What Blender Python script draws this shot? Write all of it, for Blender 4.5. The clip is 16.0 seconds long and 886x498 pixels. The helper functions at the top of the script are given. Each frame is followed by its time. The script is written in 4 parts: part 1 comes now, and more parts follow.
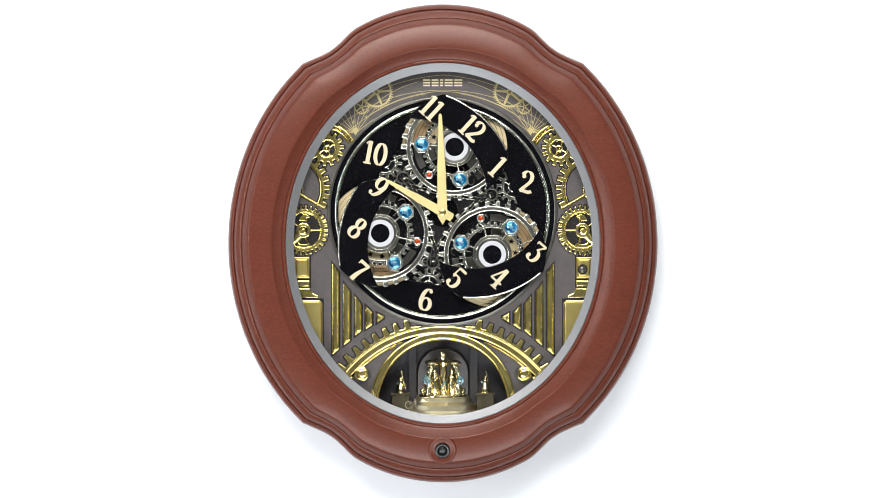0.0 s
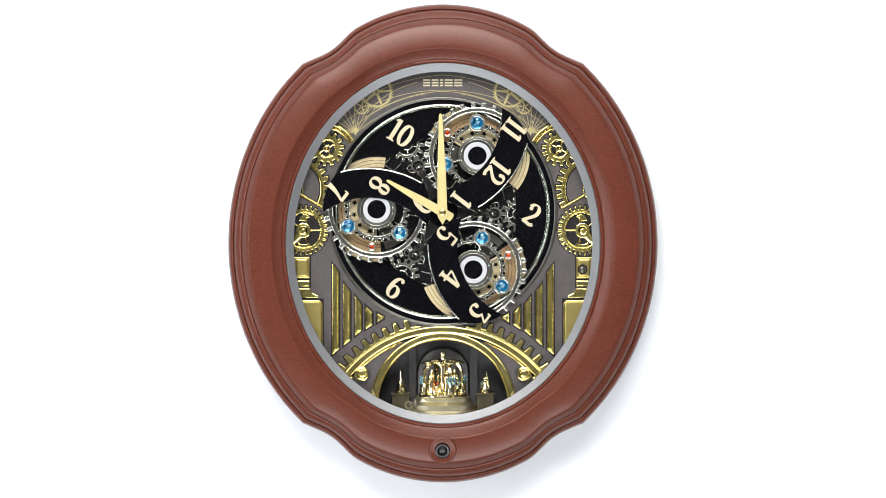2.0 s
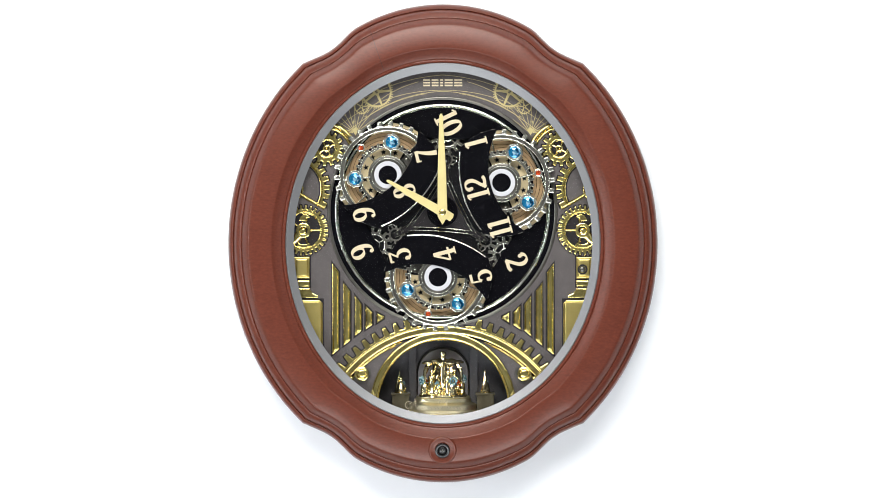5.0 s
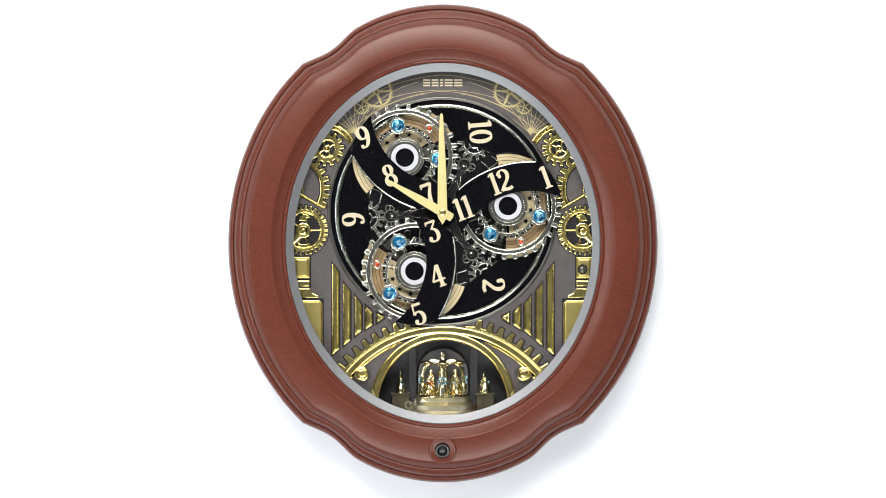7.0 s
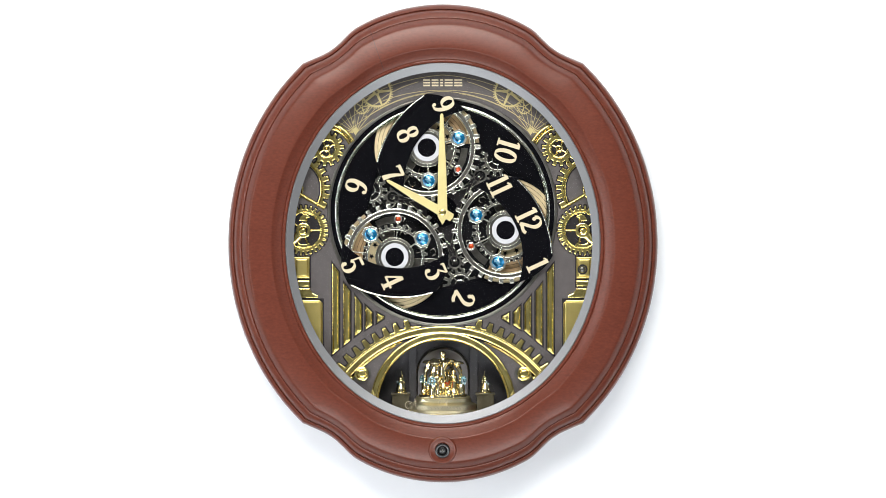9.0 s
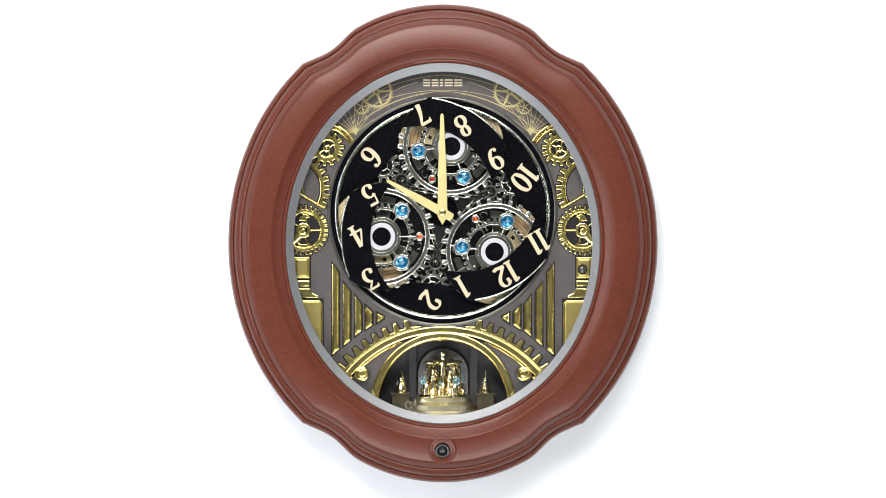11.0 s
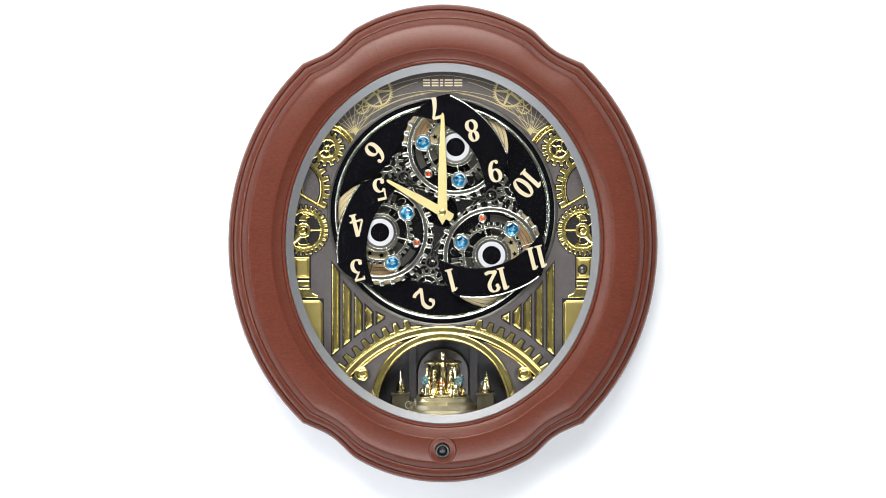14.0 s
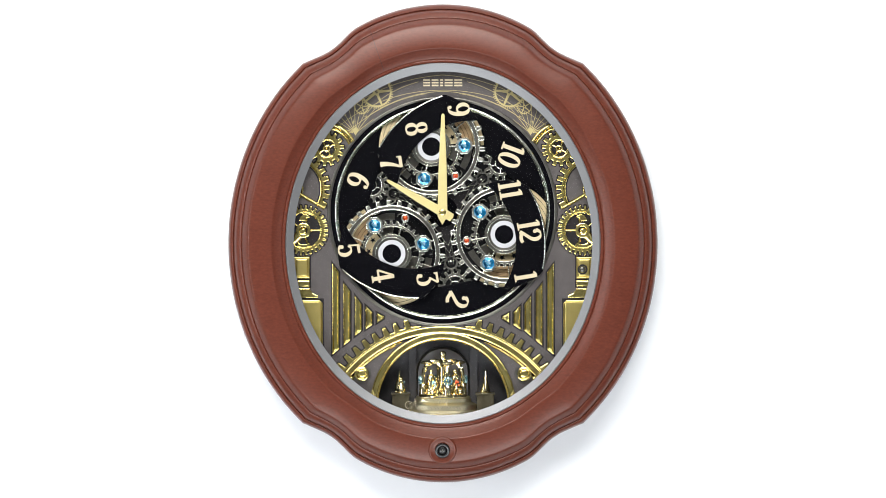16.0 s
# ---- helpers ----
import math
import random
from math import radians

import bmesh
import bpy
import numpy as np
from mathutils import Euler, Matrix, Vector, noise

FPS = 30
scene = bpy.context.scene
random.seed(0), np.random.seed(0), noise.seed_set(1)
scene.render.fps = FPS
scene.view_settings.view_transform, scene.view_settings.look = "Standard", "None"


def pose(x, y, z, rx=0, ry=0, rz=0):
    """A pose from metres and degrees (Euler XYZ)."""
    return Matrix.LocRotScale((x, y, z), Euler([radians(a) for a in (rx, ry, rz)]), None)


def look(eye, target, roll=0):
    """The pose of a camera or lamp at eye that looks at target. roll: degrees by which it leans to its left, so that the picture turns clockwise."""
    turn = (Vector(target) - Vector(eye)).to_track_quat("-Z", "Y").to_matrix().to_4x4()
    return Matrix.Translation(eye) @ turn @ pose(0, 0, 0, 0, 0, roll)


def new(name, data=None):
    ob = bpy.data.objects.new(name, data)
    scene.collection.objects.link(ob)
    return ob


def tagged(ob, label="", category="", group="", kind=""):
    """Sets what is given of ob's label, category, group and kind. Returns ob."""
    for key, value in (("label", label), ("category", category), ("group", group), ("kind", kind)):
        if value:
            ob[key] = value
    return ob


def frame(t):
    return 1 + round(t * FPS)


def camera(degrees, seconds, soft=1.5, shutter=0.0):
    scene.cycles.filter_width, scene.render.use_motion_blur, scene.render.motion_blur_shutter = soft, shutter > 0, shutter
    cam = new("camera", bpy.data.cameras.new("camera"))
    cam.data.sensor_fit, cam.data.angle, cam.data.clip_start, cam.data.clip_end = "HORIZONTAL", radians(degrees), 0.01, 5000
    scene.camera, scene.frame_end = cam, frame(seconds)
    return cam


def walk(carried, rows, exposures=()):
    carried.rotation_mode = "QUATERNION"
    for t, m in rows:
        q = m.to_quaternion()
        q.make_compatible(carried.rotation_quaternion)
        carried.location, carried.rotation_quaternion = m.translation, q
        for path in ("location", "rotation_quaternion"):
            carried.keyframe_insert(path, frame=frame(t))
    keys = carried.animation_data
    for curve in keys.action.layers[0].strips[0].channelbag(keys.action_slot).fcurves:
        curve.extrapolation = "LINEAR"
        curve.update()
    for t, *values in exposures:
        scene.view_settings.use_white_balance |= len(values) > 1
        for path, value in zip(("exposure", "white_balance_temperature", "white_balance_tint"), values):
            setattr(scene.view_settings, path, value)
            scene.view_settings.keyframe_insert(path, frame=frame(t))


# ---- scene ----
cam = camera(26, 16.0, soft=0.8)
EYE_H = 1.60                       # height of the lens and of the drawing's centre
UNIT = 0.00055                     # one drawing unit of the dial, in metres
DIAL_D = 0.060                     # the dial's distance from the wall
EYE_D = DIAL_D + 784 * UNIT / math.tan(radians(13))
walk(cam, [(0.0, look((0, -EYE_D, EYE_H), (0, 0, EYE_H))), (16.0, look((0, -EYE_D, EYE_H), (0, 0, EYE_H)))],
     exposures=[(0.0, 0.0), (16.0, 0.0)])

# ---- light: a white studio with softboxes above and at both sides ----
world = bpy.data.worlds.new("studio_world")
scene.world = world
world.use_nodes = True
world.node_tree.nodes["Background"].inputs[0].default_value = (0.8, 0.88, 1.0, 1)
world.node_tree.nodes["Background"].inputs[1].default_value = 0.3


def softbox(name, eye, target, w, h, watts, colour=(1, 1, 1)):
    data = bpy.data.lights.new(name, "AREA")
    data.shape, data.size, data.size_y, data.energy, data.color = "RECTANGLE", w, h, watts, colour
    ob = new(name, data)
    ob.matrix_world = look(eye, target)
    return ob


softbox("softbox_top", (-0.15, -1.80, 2.85), (0, 0.0, 1.55), 1.4, 0.9, 60, (1.0, 0.99, 0.97))
softbox("softbox_low", (-0.1, -1.95, 0.25), (0, 0.0, 1.50), 2.2, 0.6, 45, (0.94, 0.97, 1.0))
softbox("softbox_left", (-1.95, -1.50, 1.75), (0, 0, 1.6), 0.22, 1.9, 22, (0.90, 0.95, 1.0))
softbox("softbox_right", (1.95, -1.60, 1.75), (0, 0, 1.6), 0.12, 1.9, 3.5, (0.85, 0.93, 1.0))


softbox("softbox_overhead", (0.05, -0.65, 2.95), (0.05, -0.45, 1.0), 0.8, 0.8, 5, (1.0, 0.98, 0.95))


# ---- materials ----
def node_mat(name, colour, rough=0.5, metal=0.0, coat=0.0, vary=0.0, vscale=40, bump=0.0, bscale=300, stretch=(1, 1, 1), second=None, rvary=0.0, broad=1.0):
    m = bpy.data.materials.new(name)
    m.use_nodes = True
    nt = m.node_tree
    b = nt.nodes["Principled BSDF"]
    b.inputs["Base Color"].default_value = (*colour, 1)
    b.inputs["Roughness"].default_value = rough
    b.inputs["Metallic"].default_value = metal
    b.inputs["Coat Weight"].default_value = coat
    b.inputs["Coat Roughness"].default_value = 0.12
    tc = nt.nodes.new("ShaderNodeTexCoord")
    mp = nt.nodes.new("ShaderNodeMapping")
    mp.inputs["Scale"].default_value = stretch
    nt.links.new(tc.outputs["Object"], mp.inputs["Vector"])
    if vary:
        n1 = nt.nodes.new("ShaderNodeTexNoise")
        n1.inputs["Scale"].default_value, n1.inputs["Detail"].default_value = vscale, 8
        n2 = nt.nodes.new("ShaderNodeTexNoise")
        n2.inputs["Scale"].default_value, n2.inputs["Detail"].default_value = vscale * 0.13, 4
        for n in (n1, n2):
            nt.links.new(mp.outputs["Vector"], n.inputs["Vector"])
        mid = nt.nodes.new("ShaderNodeMath")
        mid.operation = "MULTIPLY_ADD"
        mid.inputs[1].default_value = broad
        nt.links.new(n2.outputs["Fac"], mid.inputs[0])
        nt.links.new(n1.outputs["Fac"], mid.inputs[2])
        ramp = nt.nodes.new("ShaderNodeMapRange")
        ramp.inputs[1].default_value, ramp.inputs[2].default_value = 0.2 + 0.5 * broad, 0.8 + 0.5 * broad
        nt.links.new(mid.outputs[0], ramp.inputs[0])
        mix = nt.nodes.new("ShaderNodeMix")
        mix.data_type = "RGBA"
        two = second or tuple(c * (1 - vary) for c in colour)
        mix.inputs[6].default_value, mix.inputs[7].default_value = (*two, 1), (*(min(1, c * (1 + vary * 0.6)) for c in colour), 1)
        nt.links.new(ramp.outputs[0], mix.inputs[0])
        nt.links.new(mix.outputs[2], b.inputs["Base Color"])
        if rvary:
            rr = nt.nodes.new("ShaderNodeMapRange")
            rr.inputs[3].default_value, rr.inputs[4].default_value = rough - rvary, rough + rvary
            nt.links.new(n1.outputs["Fac"], rr.inputs[0])
            nt.links.new(rr.outputs[0], b.inputs["Roughness"])
    if bump:
        n3 = nt.nodes.new("ShaderNodeTexNoise")
        n3.inputs["Scale"].default_value, n3.inputs["Detail"].default_value = bscale, 6
        nt.links.new(mp.outputs["Vector"], n3.inputs["Vector"])
        bp = nt.nodes.new("ShaderNodeBump")
        bp.inputs["Strength"].default_value, bp.inputs["Distance"].default_value = bump, 0.0006
        nt.links.new(n3.outputs["Fac"], bp.inputs["Height"])
        nt.links.new(bp.outputs["Normal"], b.inputs["Normal"])
    return m


# glints are painted: each facet gets a dark, mid or sparkle colour at random
def gem_mat(name, dark, light, sparkle):
    m = bpy.data.materials.new(name)
    m.use_nodes = True
    nt = m.node_tree
    b = nt.nodes["Principled BSDF"]
    b.inputs["Roughness"].default_value, b.inputs["Metallic"].default_value = 0.06, 0.55
    b.inputs["Coat Weight"].default_value = 0.4
    g = nt.nodes.new("ShaderNodeNewGeometry")
    cr = nt.nodes.new("ShaderNodeValToRGB")
    cr.color_ramp.interpolation = "CONSTANT"
    cr.color_ramp.elements[0].color = (*dark, 1)
    cr.color_ramp.elements[1].color, cr.color_ramp.elements[1].position = (*sparkle, 1), 0.86
    for pos, mix in ((0.22, 0.45), (0.45, 1.0), (0.68, 0.7)):
        e = cr.color_ramp.elements.new(pos)
        e.color = (*(p + (q - p) * mix for p, q in zip(dark, light)), 1)
    nt.links.new(g.outputs["Random Per Island"], cr.inputs[0])
    nt.links.new(cr.outputs[0], b.inputs["Base Color"])
    return m


CAROUSEL_GOLD = node_mat("pale_gold_plating", (0.82, 0.72, 0.43), 0.16, 1.0, vary=0.10, vscale=150, rvary=0.05)
# black metal, and the painted shade of the grooves round the gold relief
BLACK_AND_SHADE = node_mat("black_metal_and_groove_shade", (0.020, 0.018, 0.019), 0.55, 0.0, vary=0.2, vscale=400)
SCREEN = node_mat("alcove_screen_grey", (0.26, 0.25, 0.26), 0.4, 0.3, vary=0.15, vscale=60)
WOOD = node_mat("mahogany", (0.109, 0.0260, 0.0147), 0.31, coat=0.0, vary=0.30, vscale=420, broad=0.3, stretch=(0.6, 1, 1.3), bump=0.01, bscale=900, rvary=0.05)
WOOD_JOINT = node_mat("mahogany_joint", (0.035, 0.009, 0.006), 0.5, vary=0.2, vscale=300)
# champagne gold of the side pedestals, darkened by the niche's shade
SHADED_GOLD = node_mat("shaded_champagne_gold", (0.135, 0.118, 0.075), 0.42, 0.8, vary=0.15, vscale=150)
GOLD = node_mat("gold_plating", (0.76, 0.63, 0.225), 0.20, 1.0, vary=0.12, vscale=90, rvary=0.05)
SATIN_GOLD = node_mat("satin_gold", (0.84, 0.76, 0.53), 0.33, 1.0, vary=0.12, vscale=120, bump=0.06, bscale=900)
BRUSHED_GOLD = node_mat("brushed_gold", (0.64, 0.52, 0.18), 0.32, 1.0, vary=0.12, vscale=90, bump=0.05, bscale=900)
HAND = node_mat("hand_gold", (0.60, 0.51, 0.23), 0.42, 0.45, vary=0.06, vscale=100)
PRINT = node_mat("gold_print", (0.42, 0.35, 0.16), 0.45, 0.3, vary=0.10, vscale=300)
SILVER = node_mat("silver_plating", (0.76, 0.78, 0.69), 0.20, 1.0, vary=0.10, vscale=120, rvary=0.05)
STEEL = node_mat("dark_nickel", (0.125, 0.12, 0.105), 0.33, 0.9, vary=0.25, vscale=150, rvary=0.08)
NICKEL = node_mat("nickel_plating", (0.44, 0.44, 0.38), 0.26, 1.0, vary=0.15, vscale=140, rvary=0.06)
PLATE = node_mat("dial_satin", (0.067, 0.0575, 0.0555), 0.50, 0.15, vary=0.22, vscale=1500, bump=0.25, bscale=2600)
DARK = node_mat("dark_lacquer", (0.007, 0.007, 0.008), 0.45, vary=0.3, vscale=200)
BLACK = node_mat("black_enamel", (0.003, 0.003, 0.004), 0.22, vary=0.2, vscale=60)
CREAM = node_mat("cream_enamel", (0.54, 0.455, 0.30), 0.5, vary=0.05, vscale=200)
# the recess leaf made browner, with the shade under the gear in its colour
LEAF = node_mat("shaded_brown_gold_leaf", (0.40, 0.26, 0.125), 0.42, 0.2, vary=0.25, vscale=260, stretch=(1, 1, 1))
PALE = node_mat("pale_gold_leaf", (0.64, 0.52, 0.30), 0.42, 0.2, vary=0.15, vscale=200)
WHITE = node_mat("white_enamel", (0.46, 0.46, 0.48), 0.35, vary=0.03, vscale=100)
BEZEL = node_mat("brushed_silver", (0.205, 0.207, 0.212), 0.48, 0.7, vary=0.05, vscale=500, bump=0.04, bscale=1500)
WOOD.node_tree.nodes["Principled BSDF"].inputs["Specular IOR Level"].default_value = 0.33
WOOD.node_tree.nodes["Principled BSDF"].inputs["Specular Tint"].default_value = (1.0, 0.90, 0.85, 1)
for _m in (DARK, BLACK, BLACK_AND_SHADE):
    _m.node_tree.nodes["Principled BSDF"].inputs["Specular IOR Level"].default_value = 0.08
RECESS = node_mat("alcove_grey", (0.075, 0.073, 0.077), 0.35, 0.2, vary=0.2, vscale=90)
RUBBER = node_mat("black_plastic", (0.010, 0.010, 0.010), 0.28, vary=0.2, vscale=200)
BLUE = gem_mat("blue_crystal", (0.004, 0.045, 0.11), (0.015, 0.21, 0.42), (0.30, 0.55, 0.72))
RUBY = gem_mat("ruby_crystal", (0.30, 0.02, 0.004), (0.72, 0.09, 0.015), (0.85, 0.26, 0.08))
# paler copy of the blue for the table facets, a painted glint
TABLE_BLUE = gem_mat("blue_crystal_glint", (0.10, 0.33, 0.50), (0.36, 0.58, 0.72), (0.70, 0.80, 0.86))
OPAL = gem_mat("clear_crystal", (0.08, 0.22, 0.26), (0.36, 0.58, 0.62), (0.88, 0.94, 0.94))
WALLP = node_mat("white_wall", (0.85, 0.87, 0.89), 0.7, vary=0.02, vscale=20, bump=0.03, bscale=300)
FLOORP = node_mat("grey_floor", (0.16, 0.16, 0.17), 0.6, vary=0.1, vscale=10)
SIDEP = node_mat("dark_grey_wall", (0.12, 0.12, 0.12), 0.8, vary=0.06, vscale=8)
BACKP = node_mat("grey_wall", (0.42, 0.42, 0.41), 0.8, vary=0.06, vscale=8)

GLASS = bpy.data.materials.new("clear_glass")
GLASS.use_nodes = True
_nt = GLASS.node_tree
_nt.nodes.remove(_nt.nodes["Principled BSDF"])
_t, _g, _m = (_nt.nodes.new("ShaderNode" + n) for n in ("BsdfTransparent", "BsdfGlossy", "MixShader"))
_g.inputs["Roughness"].default_value = 0.02
_m.inputs[0].default_value = 0.004
_nt.links.new(_t.outputs[0], _m.inputs[1])
_nt.links.new(_g.outputs[0], _m.inputs[2])
_nt.links.new(_m.outputs[0], _nt.nodes["Material Output"].inputs[0])


# ---- drawing helpers: loops lie in the dial's elevation, x to the right, z up, in drawing units; d is the distance from the wall ----
def k(d):
    return UNIT * (EYE_D - d) / (EYE_D - DIAL_D)


def at(x, y):
    """Sheet coordinates (y down) to units from the drawing's centre."""
    return (x - 784.0, 441.0 - y)


def part(name, bm, material, parent, label="", smooth=False):
    me = bpy.data.meshes.new(name)
    bmesh.ops.recalc_face_normals(bm, faces=bm.faces)
    bm.to_mesh(me)
    bm.free()
    me.materials.append(material)
    if smooth:
        me.polygons.foreach_set("use_smooth", [True] * len(me.polygons))
        me.set_sharp_from_angle(angle=radians(smooth if smooth is not True else 40))
    ob = new(name, me)
    ob.parent = parent
    if label:
        tagged(ob, label)
    return ob


def circle(cx, cz, r, n=48, a0=0.0):
    return [(cx + r * math.cos(a0 + 2 * math.pi * i / n), cz + r * math.sin(a0 + 2 * math.pi * i / n)) for i in range(n)]


def ellipse(cx, cz, a, b, n=120):
    return [(cx + a * math.cos(2 * math.pi * i / n), cz + b * math.sin(2 * math.pi * i / n)) for i in range(n)]


def arc(cx, cz, r, a0, a1, n=32, rz=None):
    """Degrees, anticlockwise from the right."""
    rz = rz or r
    return [(cx + r * math.cos(radians(a0 + (a1 - a0) * i / n)), cz + rz * math.sin(radians(a0 + (a1 - a0) * i / n))) for i in range(n + 1)]


def bez(p0, p1, p2, p3, n=14):
    out = []
    for i in range(n + 1):
        t = i / n
        out.append(tuple(p0[j] * (1 - t) ** 3 + 3 * p1[j] * t * (1 - t) ** 2 + 3 * p2[j] * t * t * (1 - t) + p3[j] * t ** 3 for j in (0, 1)))
    return out


def area(loop):
    return 0.5 * sum(a[0] * b[1] - b[0] * a[1] for a, b in zip(loop, loop[1:] + loop[:1]))


def inset(loop, c):
    """The loop drawn in by c (out where c is negative)."""
    s = 1 if area(loop) > 0 else -1
    out, n = [], len(loop)
    for i in range(n):
        p, q, r = Vector(loop[i - 1]), Vector(loop[i]), Vector(loop[(i + 1) % n])
        e1, e2 = (q - p), (r - q)
        if e1.length < 1e-6 or e2.length < 1e-6:
            out.append(tuple(q))
            continue
        e1.normalize(), e2.normalize()
        n1, n2 = Vector((-e1.y, e1.x)) * s, Vector((-e2.y, e2.x)) * s
        m = n1 + n2
        if m.length < 1e-4:
            m = n1
        m.normalize()
        q = q + m * (c / max(0.45, m.dot(n1)))
        out.append((q.x, q.y))
    return out


def vloop(bm, loop, d):
    f = k(d)
    return [bm.verts.new((x * f, -d, z * f)) for x, z in loop]


def join(bm, a, b):
    n = len(a)
    for i in range(n):
        bm.faces.new((a[i], a[(i + 1) % n], b[(i + 1) % n], b[i]))


def solid(bm, loop, d0, d1, c=0.0):
    """A raised piece from depth d0 to d1, its front edge chamfered by c units."""
    if c:
        rows = [vloop(bm, loop, d0), vloop(bm, loop, d1 - c * UNIT * 0.42), vloop(bm, inset(loop, c), d1)]
    else:
        rows = [vloop(bm, loop, d0), vloop(bm, loop, d1)]
    for a, b in zip(rows, rows[1:]):
        join(bm, a, b)
    bm.faces.new(rows[-1])


def framed(bm, loop, d0, d1, w):
    """A raised piece with a bright rim, a fine groove and a low gable; w: half its least width."""
    steps = [(0, d0), (0, d1 - 0.0006), (0.10 * w, d1 - 0.0001), (0.2 * w, d1), (0.31 * w, d1 - 0.0001), (0.37 * w, d1 - 0.0011), (0.45 * w, d1 - 0.0006), (0.58 * w, d1 - 0.00033), (0.74 * w, d1 - 0.00022), (0.92 * w, d1 - 0.00018)]
    rows = [vloop(bm, inset(loop, q) if q else loop, d) for q, d in steps]
    for a, b in zip(rows, rows[1:]):
        join(bm, a, b)
    bm.faces.new(rows[-1])


def band(bm, outer, inner, d0, d1, c=0.0):
    """A ring between two loops with equally many points."""
    if c:
        rows = [vloop(bm, outer, d0), vloop(bm, outer, d1 - c * UNIT * 0.42), vloop(bm, inset(outer, c), d1),
                vloop(bm, inset(inner, -c), d1), vloop(bm, inner, d1 - c * UNIT * 0.42), vloop(bm, inner, d0)]
    else:
        rows = [vloop(bm, outer, d0), vloop(bm, outer, d1), vloop(bm, inner, d1), vloop(bm, inner, d0)]
    for a, b in zip(rows, rows[1:]):
        join(bm, a, b)


HALF_ROUND = [(-1, 0), (-0.92, 0.45), (-0.55, 0.86), (0, 1), (0.55, 0.86), (0.92, 0.45), (1, 0)]
RIMMED = [(-1, 0), (-1, 0.78), (-0.9, 0.96), (-0.78, 1), (-0.68, 0.96), (-0.64, 0.55), (-0.56, 0.82), (-0.35, 0.865), (0, 0.87), (0.35, 0.865), (0.56, 0.82), (0.64, 0.55), (0.68, 0.96), (0.78, 1), (0.9, 0.96), (1, 0.78), (1, 0)]


def ridge(bm, path, w, d0, h, closed=False, sec=HALF_ROUND):
    """A half-round bead of half width w along a path."""
    n = len(path)
    rows = []
    for i in range(n):
        p = Vector(path[i - 1] if (closed or i) else path[i])
        r = Vector(path[(i + 1) % n] if (closed or i < n - 1) else path[i])
        t = (r - p).normalized()
        nrm = Vector((-t.y, t.x))
        ww = w(i / (n - 1)) if callable(w) else w
        rows.append([bm.verts.new(((path[i][0] + nrm.x * ww * s) * k(d0 + h * u), -(d0 + h * u), (path[i][1] + nrm.y * ww * s) * k(d0 + h * u))) for s, u in sec])
    for i in range(n if closed else n - 1):
        a, b = rows[i], rows[(i + 1) % n]
        for j in range(len(sec) - 1):
            bm.faces.new((a[j], a[j + 1], b[j + 1], b[j]))
    if not closed:
        bm.faces.new(rows[0])
        bm.faces.new(rows[-1][::-1])


def ribbon(path, w):
    """The outline of a stroke along an open path; w: half width, or a function of (share, direction)."""
    left, right, n = [], [], len(path)
    for i in range(n):
        p, r = Vector(path[max(0, i - 1)]), Vector(path[min(n - 1, i + 1)])
        t = (r - p).normalized()
        ww = w(i / (n - 1), t) if callable(w) else w
        left.append((path[i][0] - t.y * ww, path[i][1] + t.x * ww))
        right.append((path[i][0] + t.y * ww, path[i][1] - t.x * ww))
    return left + right[::-1]


def gear_loop(cx, cz, root, tip, teeth, a0=0.0, wide=0.5, top=0.32):
    """The toothed outline; wide and top: the tooth's share of the pitch at root and tip."""
    out = []
    for i in range(teeth):
        for f, r in ((-wide / 2, root), (-top / 2, tip), (top / 2, tip), (wide / 2, root), (0.5, root)):
            a = a0 + 2 * math.pi * (i + f) / teeth
            out.append((cx + r * math.cos(a), cz + r * math.sin(a)))
    return out


def round_as(loop, cx, cz, r):
    """A circle with a point for each one of the loop, in the same directions."""
    return [(cx + r * math.cos(math.atan2(z - cz, x - cx)), cz + r * math.sin(math.atan2(z - cz, x - cx))) for x, z in loop]


def gear(bm, cx, cz, hole, root, tip, teeth, d0, d1, c=1.0, a0=0.0, wide=0.5, top=0.32):
    o = gear_loop(cx, cz, root, tip, teeth, a0, wide, top)
    band(bm, o, round_as(o, cx, cz, hole), d0, d1, c)


def dome(bm, cx, cz, r, d0, h, n=24):
    rows = [vloop(bm, circle(cx, cz, r * math.cos(a), n), d0 + h * math.sin(a)) for a in (0, 0.35, 0.7, 1.05, 1.3, 1.48)]
    for a, b in zip(rows, rows[1:]):
        join(bm, a, b)
    bm.faces.new(rows[-1])


def holed(bm, loops, d0, d1):
    """A flat plate with openings, from d0 to d1."""
    edges = []
    for lp in loops:
        a, b = vloop(bm, lp, d1), vloop(bm, lp, d0)
        join(bm, a, b)
        n = len(a)
        for i in range(n):
            edges.append(bm.edges.get((a[i], a[(i + 1) % n])))
    bmesh.ops.triangle_fill(bm, use_beauty=True, use_dissolve=False, edges=edges)


